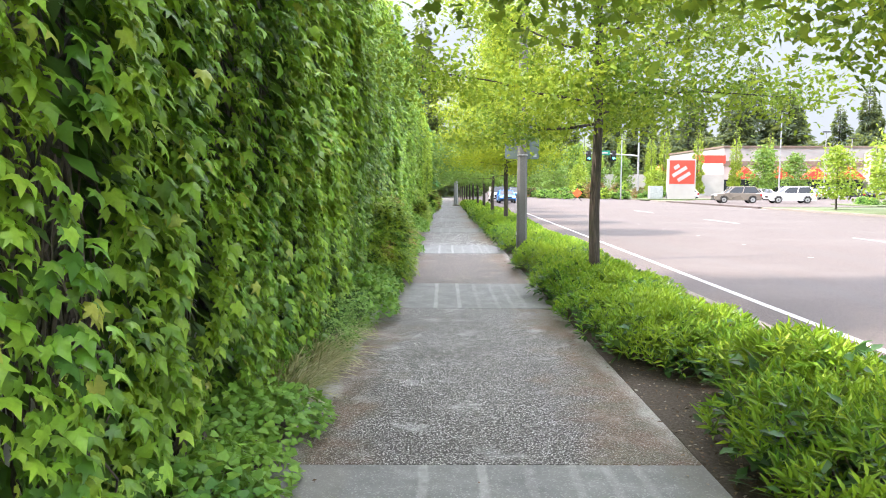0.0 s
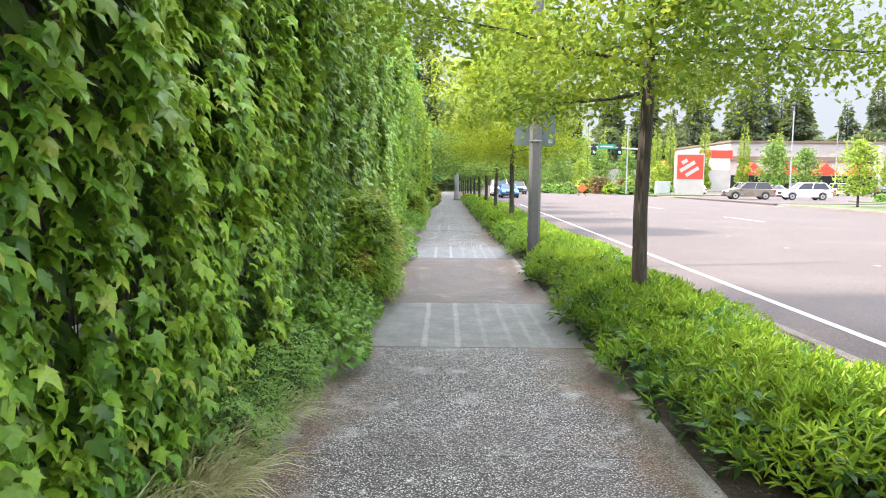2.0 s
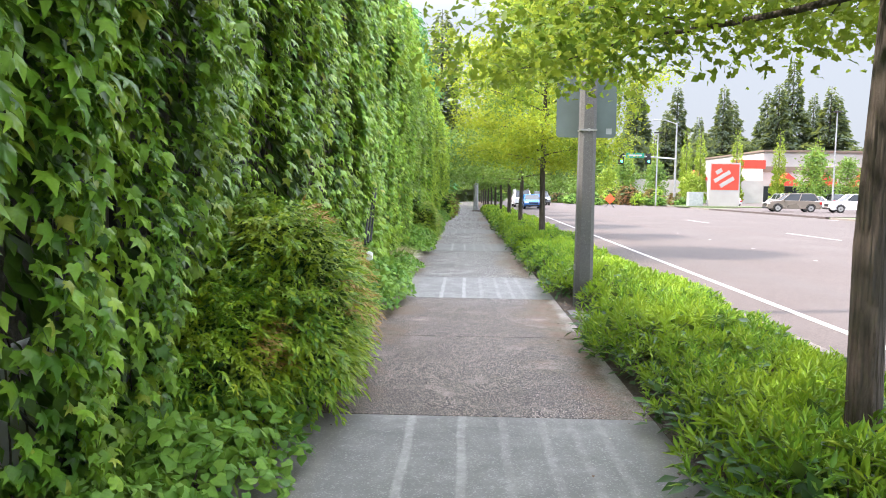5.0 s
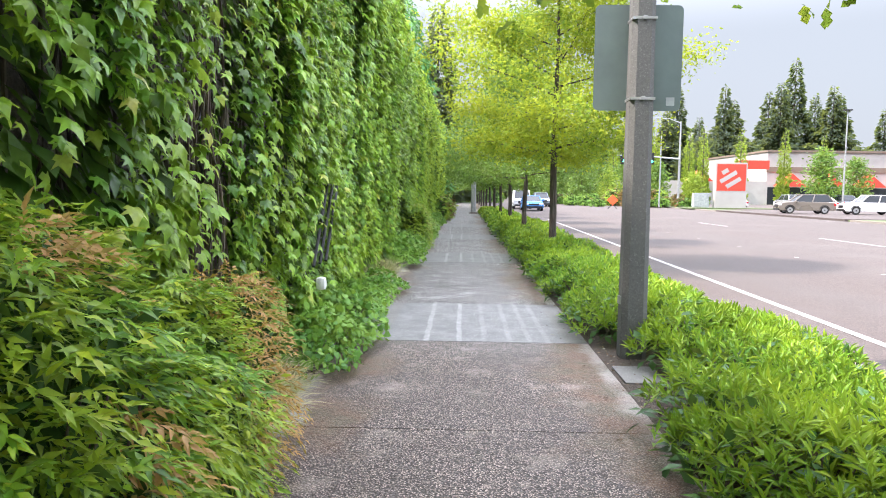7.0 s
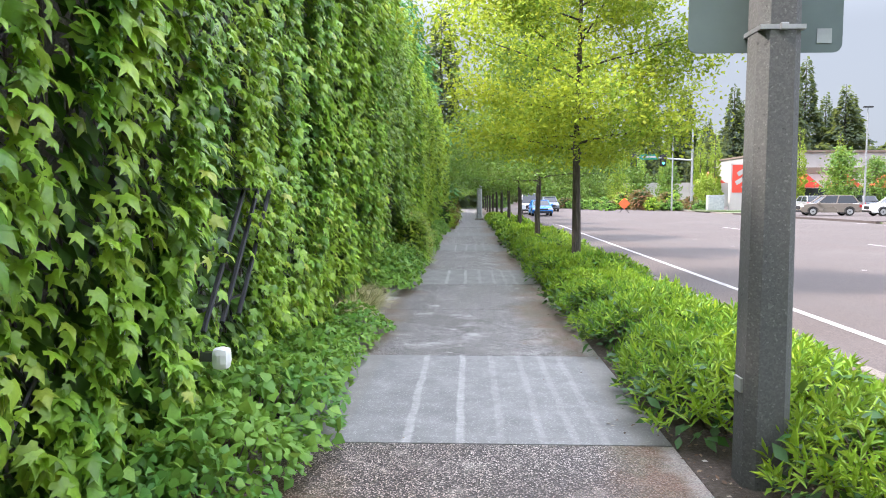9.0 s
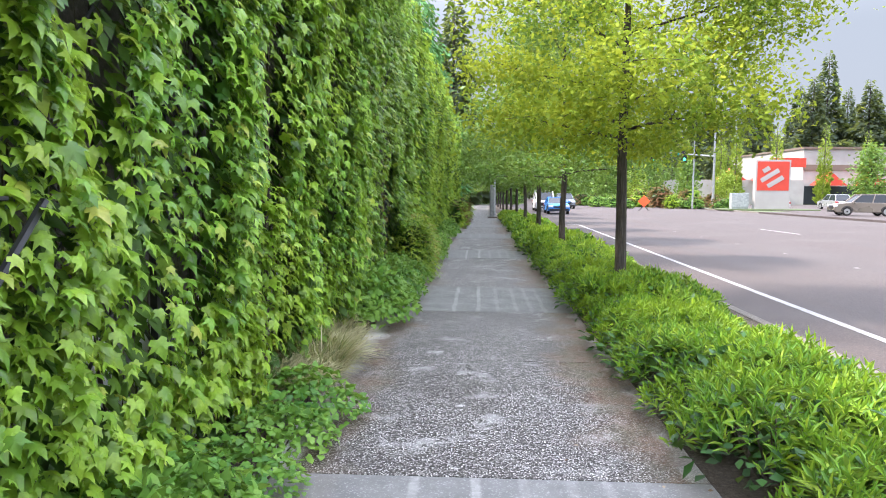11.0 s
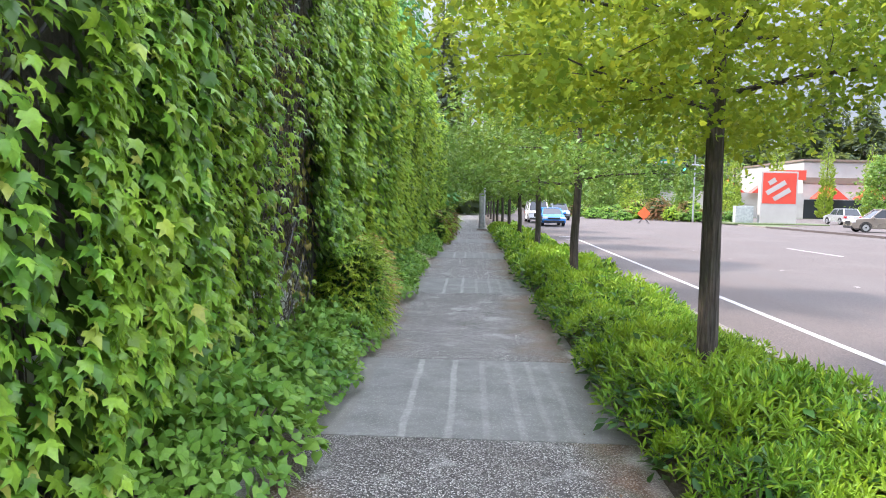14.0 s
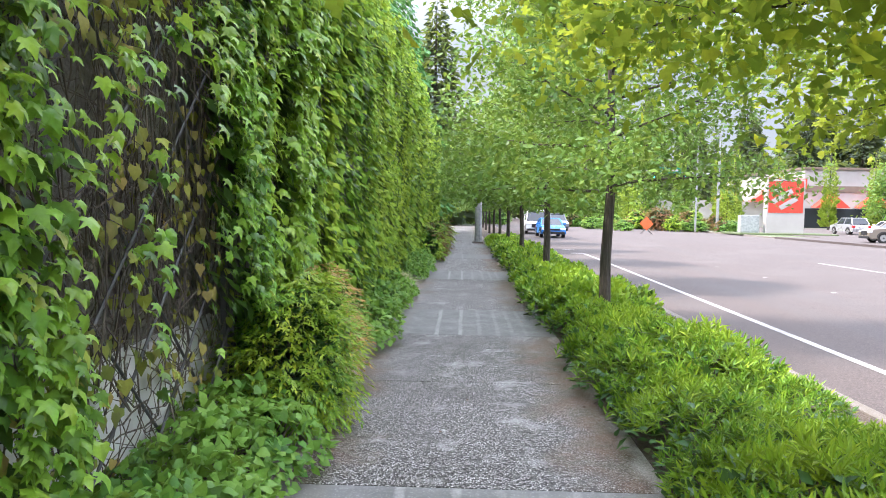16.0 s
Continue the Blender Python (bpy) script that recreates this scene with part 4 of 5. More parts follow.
def grass_data(k):
    n = 640
    a, r = rng.uniform(0, 2 * math.pi, n), 0.22 * np.sqrt(rng.uniform(0, 1, n))
    pos = np.stack([r * np.cos(a), r * np.sin(a), 0 * r], 1)
    b = a + rng.normal(0, 0.5, n)
    lean = rng.uniform(0.1, 1.5, n)
    axis = np.stack([np.cos(b) * lean, np.sin(b) * lean, 0 * b + 1], 1)
    normal = np.stack([-np.cos(b), -np.sin(b), lean], 1)
    return raw_mesh("grass_clump", *leaves(BLADE, pos, axis, normal, rng.uniform(0.16, 0.50, n)), M["grass"])


GRASSES = [[("grass_clump", grass_data(k))] for k in range(2)]
for y0, y1 in ((3.5, 5.6), (13.0, 14.2), (20.0, 22.6), (38.0, 39.5)):
    y = y0
    while y < y1:
        for xx in (-1.28, -1.52):
            q = random.uniform(0.75, 1.15)
            plant("grass_tuft", GRASSES[int(y * 3) % 2], "arching tuft of dry green ornamental grass", "grass", "grass tufts along the wall", pose(xx + random.uniform(-0.1, 0.1), y + random.uniform(-0.1, 0.1), 0, 0, 0, random.uniform(0, 360)) @ Matrix.Diagonal((q, q, q * 0.9, 1)))
        y += 0.34


def nandina_data(k, rx, ry, height, tips, mat=None, tipmat=None, n=620, big=1.0):
    """A leafy shrub: drooping sprays of narrow leaflets round a core coloured dark for shade, young ones on the
    outside.
    """
    a = rng.uniform(0, 2 * math.pi, n)
    u = rng.uniform(0.10, 1, n)
    prof = np.sqrt(np.clip(1 - ((u - 0.46) / 0.58) ** 2, 0.02, 1))
    lump = 0.80 + 0.36 * value_noise(a * 2.2 + 5 * k, u * 5, 60 + k)
    r = prof * lump * rng.uniform(0.35, 1.0, n) ** 0.4
    p = np.stack([rx * r * np.cos(a), ry * r * np.sin(a), height * u * (0.9 + 0.2 * value_noise(a * 2, r * 3, 70 + k))], 1)
    out = norm(np.stack([np.cos(a), np.sin(a), 0.1 + 0.9 * (u - 0.35)], 1) + 0.35 * rng.normal(size=(n, 3)))
    young = (value_noise(p[:, 1] / 0.4 + 3 * k, p[:, 2] / 0.4, 40 + k) + 0.5 * (u - 0.7) + 0.38 * np.sin(a) + 0.16 * np.cos(a) > 1.06 - tips) & (r > 0.6 * prof)
    green, tip = [], []
    side = norm(np.cross(out, np.array([0, 0, 1.0])))
    for j in range(12):
        f = j / 11
        base = p + out * (0.22 * f - 0.12) + np.array([0, 0, -0.09]) * f * f
        axis = out * (0.55 + 0.5 * f) + side * (1 if j % 2 else -1) * (0.85 - 0.7 * f) + np.array([0, 0, -0.42]) + 0.15 * rng.normal(size=(n, 3))
        normal = np.array([0, 0, 0.9]) + 0.35 * rng.normal(size=(n, 3)) + 0.5 * out
        size = big * rng.uniform(0.055, 0.098, n)
        green.append(leaves(LEAFLET, base[~young], axis[~young], normal[~young], size[~young]))
        tip.append(leaves(LEAFLET, base[young], axis[young], normal[young], size[young] * 0.85))
    # core leaves in the dark green, which paints the shade between sprays
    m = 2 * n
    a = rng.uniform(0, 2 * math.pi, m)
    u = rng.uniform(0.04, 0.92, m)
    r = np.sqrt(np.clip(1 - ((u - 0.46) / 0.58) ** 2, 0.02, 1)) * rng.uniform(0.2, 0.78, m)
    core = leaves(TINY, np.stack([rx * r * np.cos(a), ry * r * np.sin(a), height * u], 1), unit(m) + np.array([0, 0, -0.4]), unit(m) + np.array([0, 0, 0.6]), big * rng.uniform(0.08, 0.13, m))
    res = [("leaves", raw_mesh("leaves", *merge(*green), mat or M["nandina"])), ("young_leaves", raw_mesh("young_leaves", *merge(*tip), tipmat or M["nandina_tip"])), ("inner_leaves", raw_mesh("inner_leaves", *core, M["laurel_old_shade"]))]
    return res + [("branchwork", stems(min(rx, ry), height * 0.9, 24))]


BUSH = [nandina_data(0, 0.66, 1.0, 1.52, 0.10, None, None, 2000, 0.76), nandina_data(1, 0.58, 0.76, 1.22, 0.10, None, None, 1400, 0.72), nandina_data(8, 0.36, 0.52, 1.12, 1.2, None, None, 760, 0.6), nandina_data(9, 0.46, 0.6, 1.2, 0.72, None, None, 700, 0.8)]
BUSH_RED = [nandina_data(2, 0.5, 0.6, 0.95, 0.55, M["nandina"], M["barberry"], 240, 1.5), nandina_data(3, 0.5, 0.6, 0.9, 0.8, M["barberry"], M["barberry"], 240, 1.5)]
BL = "feathery heavenly bamboo shrub with orange-tinted young tips"
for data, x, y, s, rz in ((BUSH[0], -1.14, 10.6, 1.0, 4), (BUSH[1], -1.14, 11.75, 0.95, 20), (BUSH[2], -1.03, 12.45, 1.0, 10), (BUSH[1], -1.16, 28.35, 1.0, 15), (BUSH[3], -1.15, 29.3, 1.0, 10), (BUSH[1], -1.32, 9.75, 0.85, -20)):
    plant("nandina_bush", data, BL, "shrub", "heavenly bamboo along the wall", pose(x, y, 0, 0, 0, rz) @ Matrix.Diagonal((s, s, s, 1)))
for i, (y, s) in enumerate(((47.0, 1.0), (48.2, 0.9), (50.5, 1.1), (52.5, 1.0), (54.5, 1.1), (56.5, 1.0), (58.5, 1.1))):
    plant("reddish_shrub", BUSH_RED[i % 2], "rounded dull red-leaved shrub under the ivy", "shrub", "red shrubs along the wall", pose(-1.0, y, 0, 0, 0, 70 * i) @ Matrix.Diagonal((1.15 * s, 1.15 * s, 1.3 * s, 1)))


WEED = [nandina_data(12 + k, 0.32, 0.32, 0.52, 0.1, M["lawn"], M["lawn"], 240, 0.42) for k in range(2)]
random.seed(31)
for i in range(13):
    q = random.uniform(0.8, 1.25)
    plant("weed_tuft", WEED[i % 2], "feathery pale green weed growing at the wall foot", "weed", "weeds along the wall", pose(-1.22 + random.uniform(-0.14, 0.1), 4.7 + 0.19 * i, 0, 0, 0, 70 * i) @ Matrix.Diagonal((q, q, q * 0.95, 1)))


# ---- far trees ----
def conifer_data(seed, height, radius, count, mat, droop=0.25, size=0.9, spire=1.0):
    random.seed(seed)
    u = 0.03 + 0.97 * (1 - np.sqrt(rng.uniform(0, 1, count)))
    a = rng.uniform(0, 2 * math.pi, count)
    tier = 0.32 + 1.0 * value_noise(u * 26, a * 1.1, seed)
    r = radius * (1 - u) ** spire * tier * rng.uniform(0.35, 1, count) ** 0.5 + 0.08
    pos = np.stack([r * np.cos(a), r * np.sin(a), height * u], 1)
    axis = np.stack([np.cos(a), np.sin(a), -droop + rng.normal(0, 0.25, count)], 1)
    normal = np.array([0, 0, 1.0]) + 0.5 * rng.normal(size=(count, 3))
    crown = raw_mesh("crown", *leaves(TINY, pos, axis, normal, size * rng.uniform(0.5, 1.2, count) * (1.15 - 0.5 * u)), mat)
    me = bpy.data.meshes.new("trunk")
    bm = tube([(0, 0, -0.1), (0, 0, height * 0.5), (0, 0, height * 0.98)], [height * 0.014, height * 0.009, 0.03], 8)
    bm.to_mesh(me)
    bm.free()
    me.materials.append(M["bark"])
    return [("trunk", me), ("crown", crown)]


FIRS = [conifer_data(21 + k, 26, 6.0, 6400, M["conifer"], 0.3, 1.3, 0.9) for k in range(3)]
random.seed(9)
FIR_AT = [(-9, 118, 1.15), (-3.6, 112, 1.05), (44, 190, 1.0), (50, 184, 0.95), (56, 196, 1.1), (66, 190, 0.95), (72, 200, 1.15), (79, 188, 1.1), (86, 196, 1.2), (93, 190, 1.25), (100, 200, 1.05), (112, 186, 0.95), (120, 196, 1.1), (127, 190, 1.15), (134, 200, 1.2), (142, 190, 1.0), (150, 196, 1.15), (160, 188, 1.0), (36, 200, 0.95), (28, 205, 0.9), (20, 210, 0.9), (12, 200, 0.8), (170, 196, 1.1), (182, 190, 1.1), (195, 196, 1.1)] + [(34 + 9 * k, 216 + 5 * (k % 3), 1.05 + 0.06 * (k % 4)) for k in range(0, 19, 2)]
for i, (x, y, s) in enumerate(FIR_AT):
    plant("fir_tree", FIRS[i % 3], "tall dark green fir behind the store", "tree", "distant firs", pose(x, y, 0, 0, 0, 50 * i) @ Matrix.Diagonal((1.05 * s, 1.05 * s, (0.92 + 0.14 * (i % 3)) * s, 1)))
CYP = conifer_data(31, 17, 3.3, 15000, M["cypress"], 0.9, 0.5, 0.45)
for i, (x, y, s) in enumerate(((-4.3, 37, 0.60), (-4.4, 43, 0.70), (-4.6, 49, 0.80), (-4.8, 56, 0.92), (-4.8, 64, 1.0), (-4.8, 72, 1.08), (-6.5, 80, 1.15))):
    plant("cypress_tree", CYP, "tall dense dark green cypress behind the wall", "tree", "cypresses behind the wall", pose(x, y, 0, 0, 0, 77 * i) @ Matrix.Diagonal((s, s, s, 1)))
POP = conifer_data(33, 12.5, 1.15, 2600, M["poplar"], -1.2, 0.42, 0.4)
for i, (x, y, s) in enumerate(((38, 128, 1.0), (41, 130, 1.05), (46.5, 128, 1.02), (51, 122, 0.98), (56, 120, 0.9), (33, 130, 1.0), (28, 140, 1.0), (72, 116, 0.8), (30.5, 138, 0.95))):
    plant("poplar_tree", POP, "narrow light green columnar tree", "tree", "columnar trees by the store", pose(x, y, 0, 0, 0, 61 * i) @ Matrix.Diagonal((s, s, s, 1)))
BROAD = tree_data(41, 7.5, 1.6, 2.6, 2200, 0.46, M["oak_green"], TINY, 0.12, 0.05, 1.6)
BROAD_L = tree_data(42, 6.5, 1.5, 2.2, 2000, 0.40, M["poplar"], TINY, 0.10, 0.05, 1.6)
# the last three, past the wall end, are added to shade the pavement
for i, (x, y, s, d) in enumerate(((29.5, 44, 0.85, BROAD_L), (31, 36, 0.95, BROAD), (30.5, 53, 0.75, BROAD_L), (34, 49, 0.95, BROAD), (37, 41, 1.1, BROAD), (33, 27, 1.0, BROAD), (46, 100, 1.0, BROAD), (53, 105, 0.9, BROAD), (22, 150, 1.5, BROAD), (14, 160, 1.6, BROAD), (8, 170, 1.7, BROAD), (3, 150, 1.6, BROAD), (-3, 140, 1.5, BROAD_L), (-2.5, 75, 1.0, BROAD), (-2.5, 84, 1.1, BROAD_L), (-2.5, 94, 1.2, BROAD), (-3, 106, 1.3, BROAD), (30, 160, 1.5, BROAD), (35, 46, 1.0, BROAD), (0.5, 190, 2.0, BROAD), (20, 127, 0.95, BROAD), (24, 125, 0.85, BROAD_L), (27.5, 129, 1.0, BROAD), (16, 131, 1.0, BROAD), (32, 125, 0.9, BROAD), (37, 122, 0.8, BROAD_L), (12, 134, 1.1, BROAD), (-4, 66, 1.3, BROAD), (-5.5, 71, 1.5, BROAD), (-6, 63.5, 1.5, BROAD))):
    plant("broadleaf_tree", d, "leafy green broadleaf tree, some across the street, three added for shade", "tree", "broadleaf trees", pose(x, y, 0, 0, 0, 43 * i) @ Matrix.Diagonal((s, s, s, 1)))
FARSHRUB = [nandina_data(6, 1.2, 1.2, 1.5, 0.1, M["cover"], M["poplar"], 240, 2.4), nandina_data(7, 1.2, 1.2, 1.3, 0.6, M["cover"], M["barberry"], 240, 2.4)]
random.seed(12)
for i in range(34):
    x, y = random.uniform(14, 36) if i < 26 else random.uniform(38.2, 45), random.uniform(97, 122) if i < 26 else random.uniform(59.5, 65)
    s = random.uniform(0.7, 1.3) * (1.0 if i < 26 else 0.45)
    plant("roadside_shrub", FARSHRUB[i % 2], "rounded green and rust roadside shrub", "shrub", "roadside shrubs", pose(x, y, 0, 0, 0, 33 * i) @ Matrix.Diagonal((s, s, s, 1)))
for i in range(7):
    plant("roadside_shrub", FARSHRUB[0], "rounded green shrub at the end of the pavement", "shrub", "roadside shrubs", pose(-3.5 + 1.5 * i, 121 + (i % 2), 0, 0, 0, 40 * i) @ Matrix.Diagonal((1.2, 1.2, 1.3, 1)))
random.seed(14)
for i in range(10):
    s = random.uniform(1.6, 2.8)
    plant("rust_shrub", BUSH_RED[i % 2], "large rust-brown roadside shrub", "shrub", "roadside shrubs", pose(random.uniform(20, 30), random.uniform(100, 116), 0, 0, 0, 50 * i) @ Matrix.Diagonal((s, s, s, 1)))


# ---- store, its sign, signals ----
def store():
    ob = empty("store_building", 0, 0, 0)
    part("wall", box(56, 140, -0.1, 150, 185, 9.6), M["white"], ob, "white upper wall")
    part("storefront", box(55.9, 139.9, -0.1, 150.1, 140, 3.2), M["glass"], ob, "dark glazed shop front")
    part("wall_band", box(55.9, 139.85, 5.9, 150.1, 139.99, 6.9), M["tan"], ob, "taupe painted band")
    part("parapet", box(55.8, 139.7, 9.6, 150.2, 185, 9.95), M["tan"], ob)
    part("end_block", box(84, 137.6, -0.1, 98, 139.88, 8.4), M["white"], ob, "white projecting bay")
    part("band", box(84, 137.5, 3.4, 98, 137.6, 4.8), M["tan"], ob)
    for x0 in (57, 64, 71, 78, 100, 108):
        bm = bmesh.new()
        v = [bm.verts.new(p) for p in ((x0, 139.6, 3.4), (x0 + 5.6, 139.6, 3.4), (x0 + 2.8, 139.6, 5.8), (x0, 137.9, 3.3), (x0 + 5.6, 137.9, 3.3), (x0 + 2.8, 137.9, 5.6))]
        for f in ((0, 2, 1), (3, 4, 5), (0, 1, 4, 3), (1, 2, 5, 4), (2, 0, 3, 5)):
            bm.faces.new([v[i] for i in f])
        part("awning", bm, M["red"], ob, "red gabled awning")
    part("garden_wall", box(28, 139, -0.1, 55.8, 141, 4.2), M["white"], ob, "low white garden-centre wall")
    for x0 in (40.5, 46.5):
        bm = bmesh.new()
        v = [bm.verts.new(p) for p in ((x0, 138.7, 4.2), (x0 + 5, 138.7, 4.2), (x0 + 2.5, 138.7, 6.2), (x0, 137.4, 4.1), (x0 + 5, 137.4, 4.1), (x0 + 2.5, 137.4, 6.0))]
        for f in ((0, 2, 1), (3, 4, 5), (0, 1, 4, 3), (1, 2, 5, 4), (2, 0, 3, 5)):
            bm.faces.new([v[i] for i in f])
        part("awning", bm, M["red"], ob, "red gabled awning")
    part("upper_sign", box(50, 139, 6.4, 56, 139.2, 8.0), M["red"], ob, "red sign board")
    tagged(ob, "large white store with red awnings behind a car park", "store")


store()
lot = mesh_object("car_park", box(FAR_X + 4, 62, -0.05, 150, 134, 0.02), M["asphalt"])
tagged(lot, "grey asphalt car park in front of the store", "car park", kind="structure")
lane = mesh_object("side_road", box(FAR_X - 0.1, 58.5, -0.2, 80, 83.5, 0.03), M["asphalt"])
tagged(lane, "asphalt side road joining the main road", "road", kind="structure")


def monument_sign(x, y):
    ob = empty("store_sign", x, y, 0.13)
    part("pylon", box(-1.85, -0.35, -0.05, 1.85, 0.35, 5.3, 0.03), M["white"], ob, "white sign body")
    part("face", box(-1.68, -0.372, 2.0, 1.68, -0.352, 5.12), M["red"], ob, "red square face")
    for k, (u, v, w) in enumerate(((-0.75, 4.25, 0.8), (-0.35, 3.62, 2.2), (0.25, 2.95, 1.9))):
        bm = box(-w / 2, -0.011, -0.24, w / 2, 0.011, 0.24)
        bmesh.ops.rotate(bm, verts=bm.verts, cent=(0, 0, 0), matrix=Matrix.Rotation(radians(-32), 3, "Y"))
        bmesh.ops.translate(bm, verts=bm.verts, vec=(u, -0.384, v))
        part("white_bar", bm, M["white"], ob, "slanted white bar")
    return tagged(ob, "white monument sign with a red square face", "sign")


monument_sign(31.8, 93)
tagged(mesh_object("verge", box(26.6, 90.5, -0.05, 36, 95.5, 0.14, 0.06), M["earth"]), "raised grassy verge under the sign", "verge", kind="structure")


tagged(mesh_object("verge", box(37.2, 58.7, -0.05, 46.5, 66, 0.15, 0.06), M["earth"]), "raised planted island beside the side road", "verge", kind="structure")


def signal_mast(x, y):
    ob = empty("traffic_signal", x, y, 0)
    part("pole", tube([(0, 0, -0.05), (0, 0, 5.5), (0, 0, 11)], [0.17, 0.14, 0.09], 12), M["galv"], ob)
    part("mast_arm", tube([(0, 0, 6.2), (-4, 0, 6.5), (-8.0, 0, 6.6)], [0.12, 0.09, 0.05], 8), M["galv"], ob)
    part("lamp_arm", tube([(0, 0, 10.8), (-1.5, -0.2, 11.3), (-2.6, -0.3, 11.35)], [0.05, 0.045, 0.04], 8), M["galv"], ob)
    part("luminaire", box(-3.3, -0.45, 11.25, -2.5, -0.15, 11.42, 0.05), M["greymetal"], ob)
    for xx in (-7.2, -3.6):
        head = part("signal_head", box(xx - 0.22, -0.25, 5.6, xx + 0.22, 0.05, 6.8, 0.03), M["black"], ob, "black three-lamp signal head")
        part("backplate", box(xx - 0.38, 0.055, 5.45, xx + 0.38, 0.075, 6.95), M["black"], head)
        for j, z in enumerate((6.55, 6.2, 5.85)):
            bm = bmesh.new()
            bmesh.ops.create_cone(bm, cap_ends=True, segments=16, radius1=0.14, radius2=0.14, depth=0.03)
            bmesh.ops.rotate(bm, verts=bm.verts, cent=(0, 0, 0), matrix=Matrix.Rotation(radians(90), 3, "X"))
            bmesh.ops.translate(bm, verts=bm.verts, vec=(xx, -0.27, z))
            part("lamp", bm, M["greenlamp"] if j == 2 else M["black"], head, "lit green lamp" if j == 2 else "")
    name = part("street_name_sign", box(-6.6, -0.12, 6.3, -4.2, -0.09, 6.95, 0.005), M["signgreen"], ob, "green street-name sign")
    part("writing_bar", box(-6.3, -0.13, 6.52, -4.5, -0.122, 6.74), M["white"], name, "plain pale bar")
    return tagged(ob, "tall galvanised traffic signal with green lights", "traffic light")


signal_mast(28.2, 101)


def light_column(x, y, h):
    ob = empty("parking_lamp", x, y, 0)
    part("pole", tube([(0, 0, -0.05), (0, 0, h)], [0.11, 0.07], 10), M["galv"], ob)
    part("luminaire", box(-0.5, -0.2, h, 0.5, 0.2, h + 0.16, 0.04), M["black"], ob)
    return tagged(ob, "tall grey car-park lamp column", "street lamp", "car-park lamps")


for x, y, h in ((44.5, 92, 11.5), (58, 106, 10), (70, 120, 10), (25.5, 100, 9.5)):
    light_column(x, y, h)
cab = empty("utility_cabinet", 28.4, 93.0, 0.13)
part("body", box(-0.9, -0.4, 0.0, 0.9, 0.4, 1.7, 0.04), M["greymetal"], cab)
part("door", box(-0.78, -0.425, 0.15, -0.02, -0.402, 1.55, 0.01), M["greymetal"], cab)
part("door", box(0.02, -0.425, 0.15, 0.78, -0.402, 1.55, 0.01), M["greymetal"], cab)
tagged(cab, "pale grey steel utility cabinet on the verge", "cabinet")


def work_sign(x, y, s):
    ob = empty("roadwork_sign", x, y, road_z(x))
    bm = box(-0.6 * s, -0.01, -0.6 * s, 0.6 * s, 0.01, 0.6 * s, 0.008)
    bmesh.ops.rotate(bm, verts=bm.verts, cent=(0, 0, 0), matrix=Matrix.Rotation(radians(45), 3, "Y"))
    bmesh.ops.translate(bm, verts=bm.verts, vec=(0, 0, 0.35 + 0.85 * s))
    part("panel", bm, M["orange"], ob, "orange diamond panel")
    for sx in (-1, 1):
        part("leg", tube([(0, 0.03, 0.6), (0.5 * sx, -0.25, 0.0)], 0.018, 6), M["black"], ob)
        part("leg", tube([(0, 0.03, 0.6), (0.5 * sx, 0.35, 0.0)], 0.018, 6), M["black"], ob)
    part("upright", tube([(0, 0.03, 0.5), (0, 0.03, 0.3 + 1.5 * s)], 0.02, 6), M["black"], ob)
    return tagged(ob, "orange diamond roadwork sign on folding legs", "road sign", "roadwork signs")


work_sign(16.6, 86, 0.72)
work_sign(10.2, 118, 0.8)


# ---- vehicles ----
def wheel(parent, x, y, r):
    tyre = empty("wheel", x, y, r)
    tyre.parent = parent
    for name, rr, dep, mat in (("tyre", r, 0.22, M["tyre"]), ("rim", r * 0.68, 0.232, M["rim"]), ("hub", r * 0.2, 0.245, M["tyre"])):
        bm = bmesh.new()
        bmesh.ops.create_cone(bm, cap_ends=True, segments=24, radius1=rr, radius2=rr, depth=dep)
        bmesh.ops.bevel(bm, geom=[e for e in bm.edges if len(e.link_faces) == 2 and any(len(f.verts) > 4 for f in e.link_faces)], offset=0.015, segments=2, affect="EDGES")
        bmesh.ops.rotate(bm, verts=bm.verts, cent=(0, 0, 0), matrix=Matrix.Rotation(radians(90), 3, "X"))
        part(name, bm, mat, tyre)


def profile_solid(pts, half, inset, top_z, bm=None):
    """A body from a side profile, leaning inwards above the waist."""
    bm = bm or bmesh.new()
    waist = min(p[1] for p in pts)
    def side(s):
        return [bm.verts.new((x, s * (half - inset * max(0, z - waist) / max(0.01, top_z - waist)), z)) for x, z in pts]
    a, b = side(-1), side(1)
    bm.faces.new(a)
    bm.faces.new(list(reversed(b)))
    for k in range(len(pts)):
        j = (k + 1) % len(pts)
        bm.faces.new((a[j], a[k], b[k], b[j]))
    bmesh.ops.recalc_face_normals(bm, faces=bm.faces)
    bmesh.ops.bevel(bm, geom=list(bm.edges), offset=0.035, segments=2, affect="EDGES", profile=0.6)
    return bm


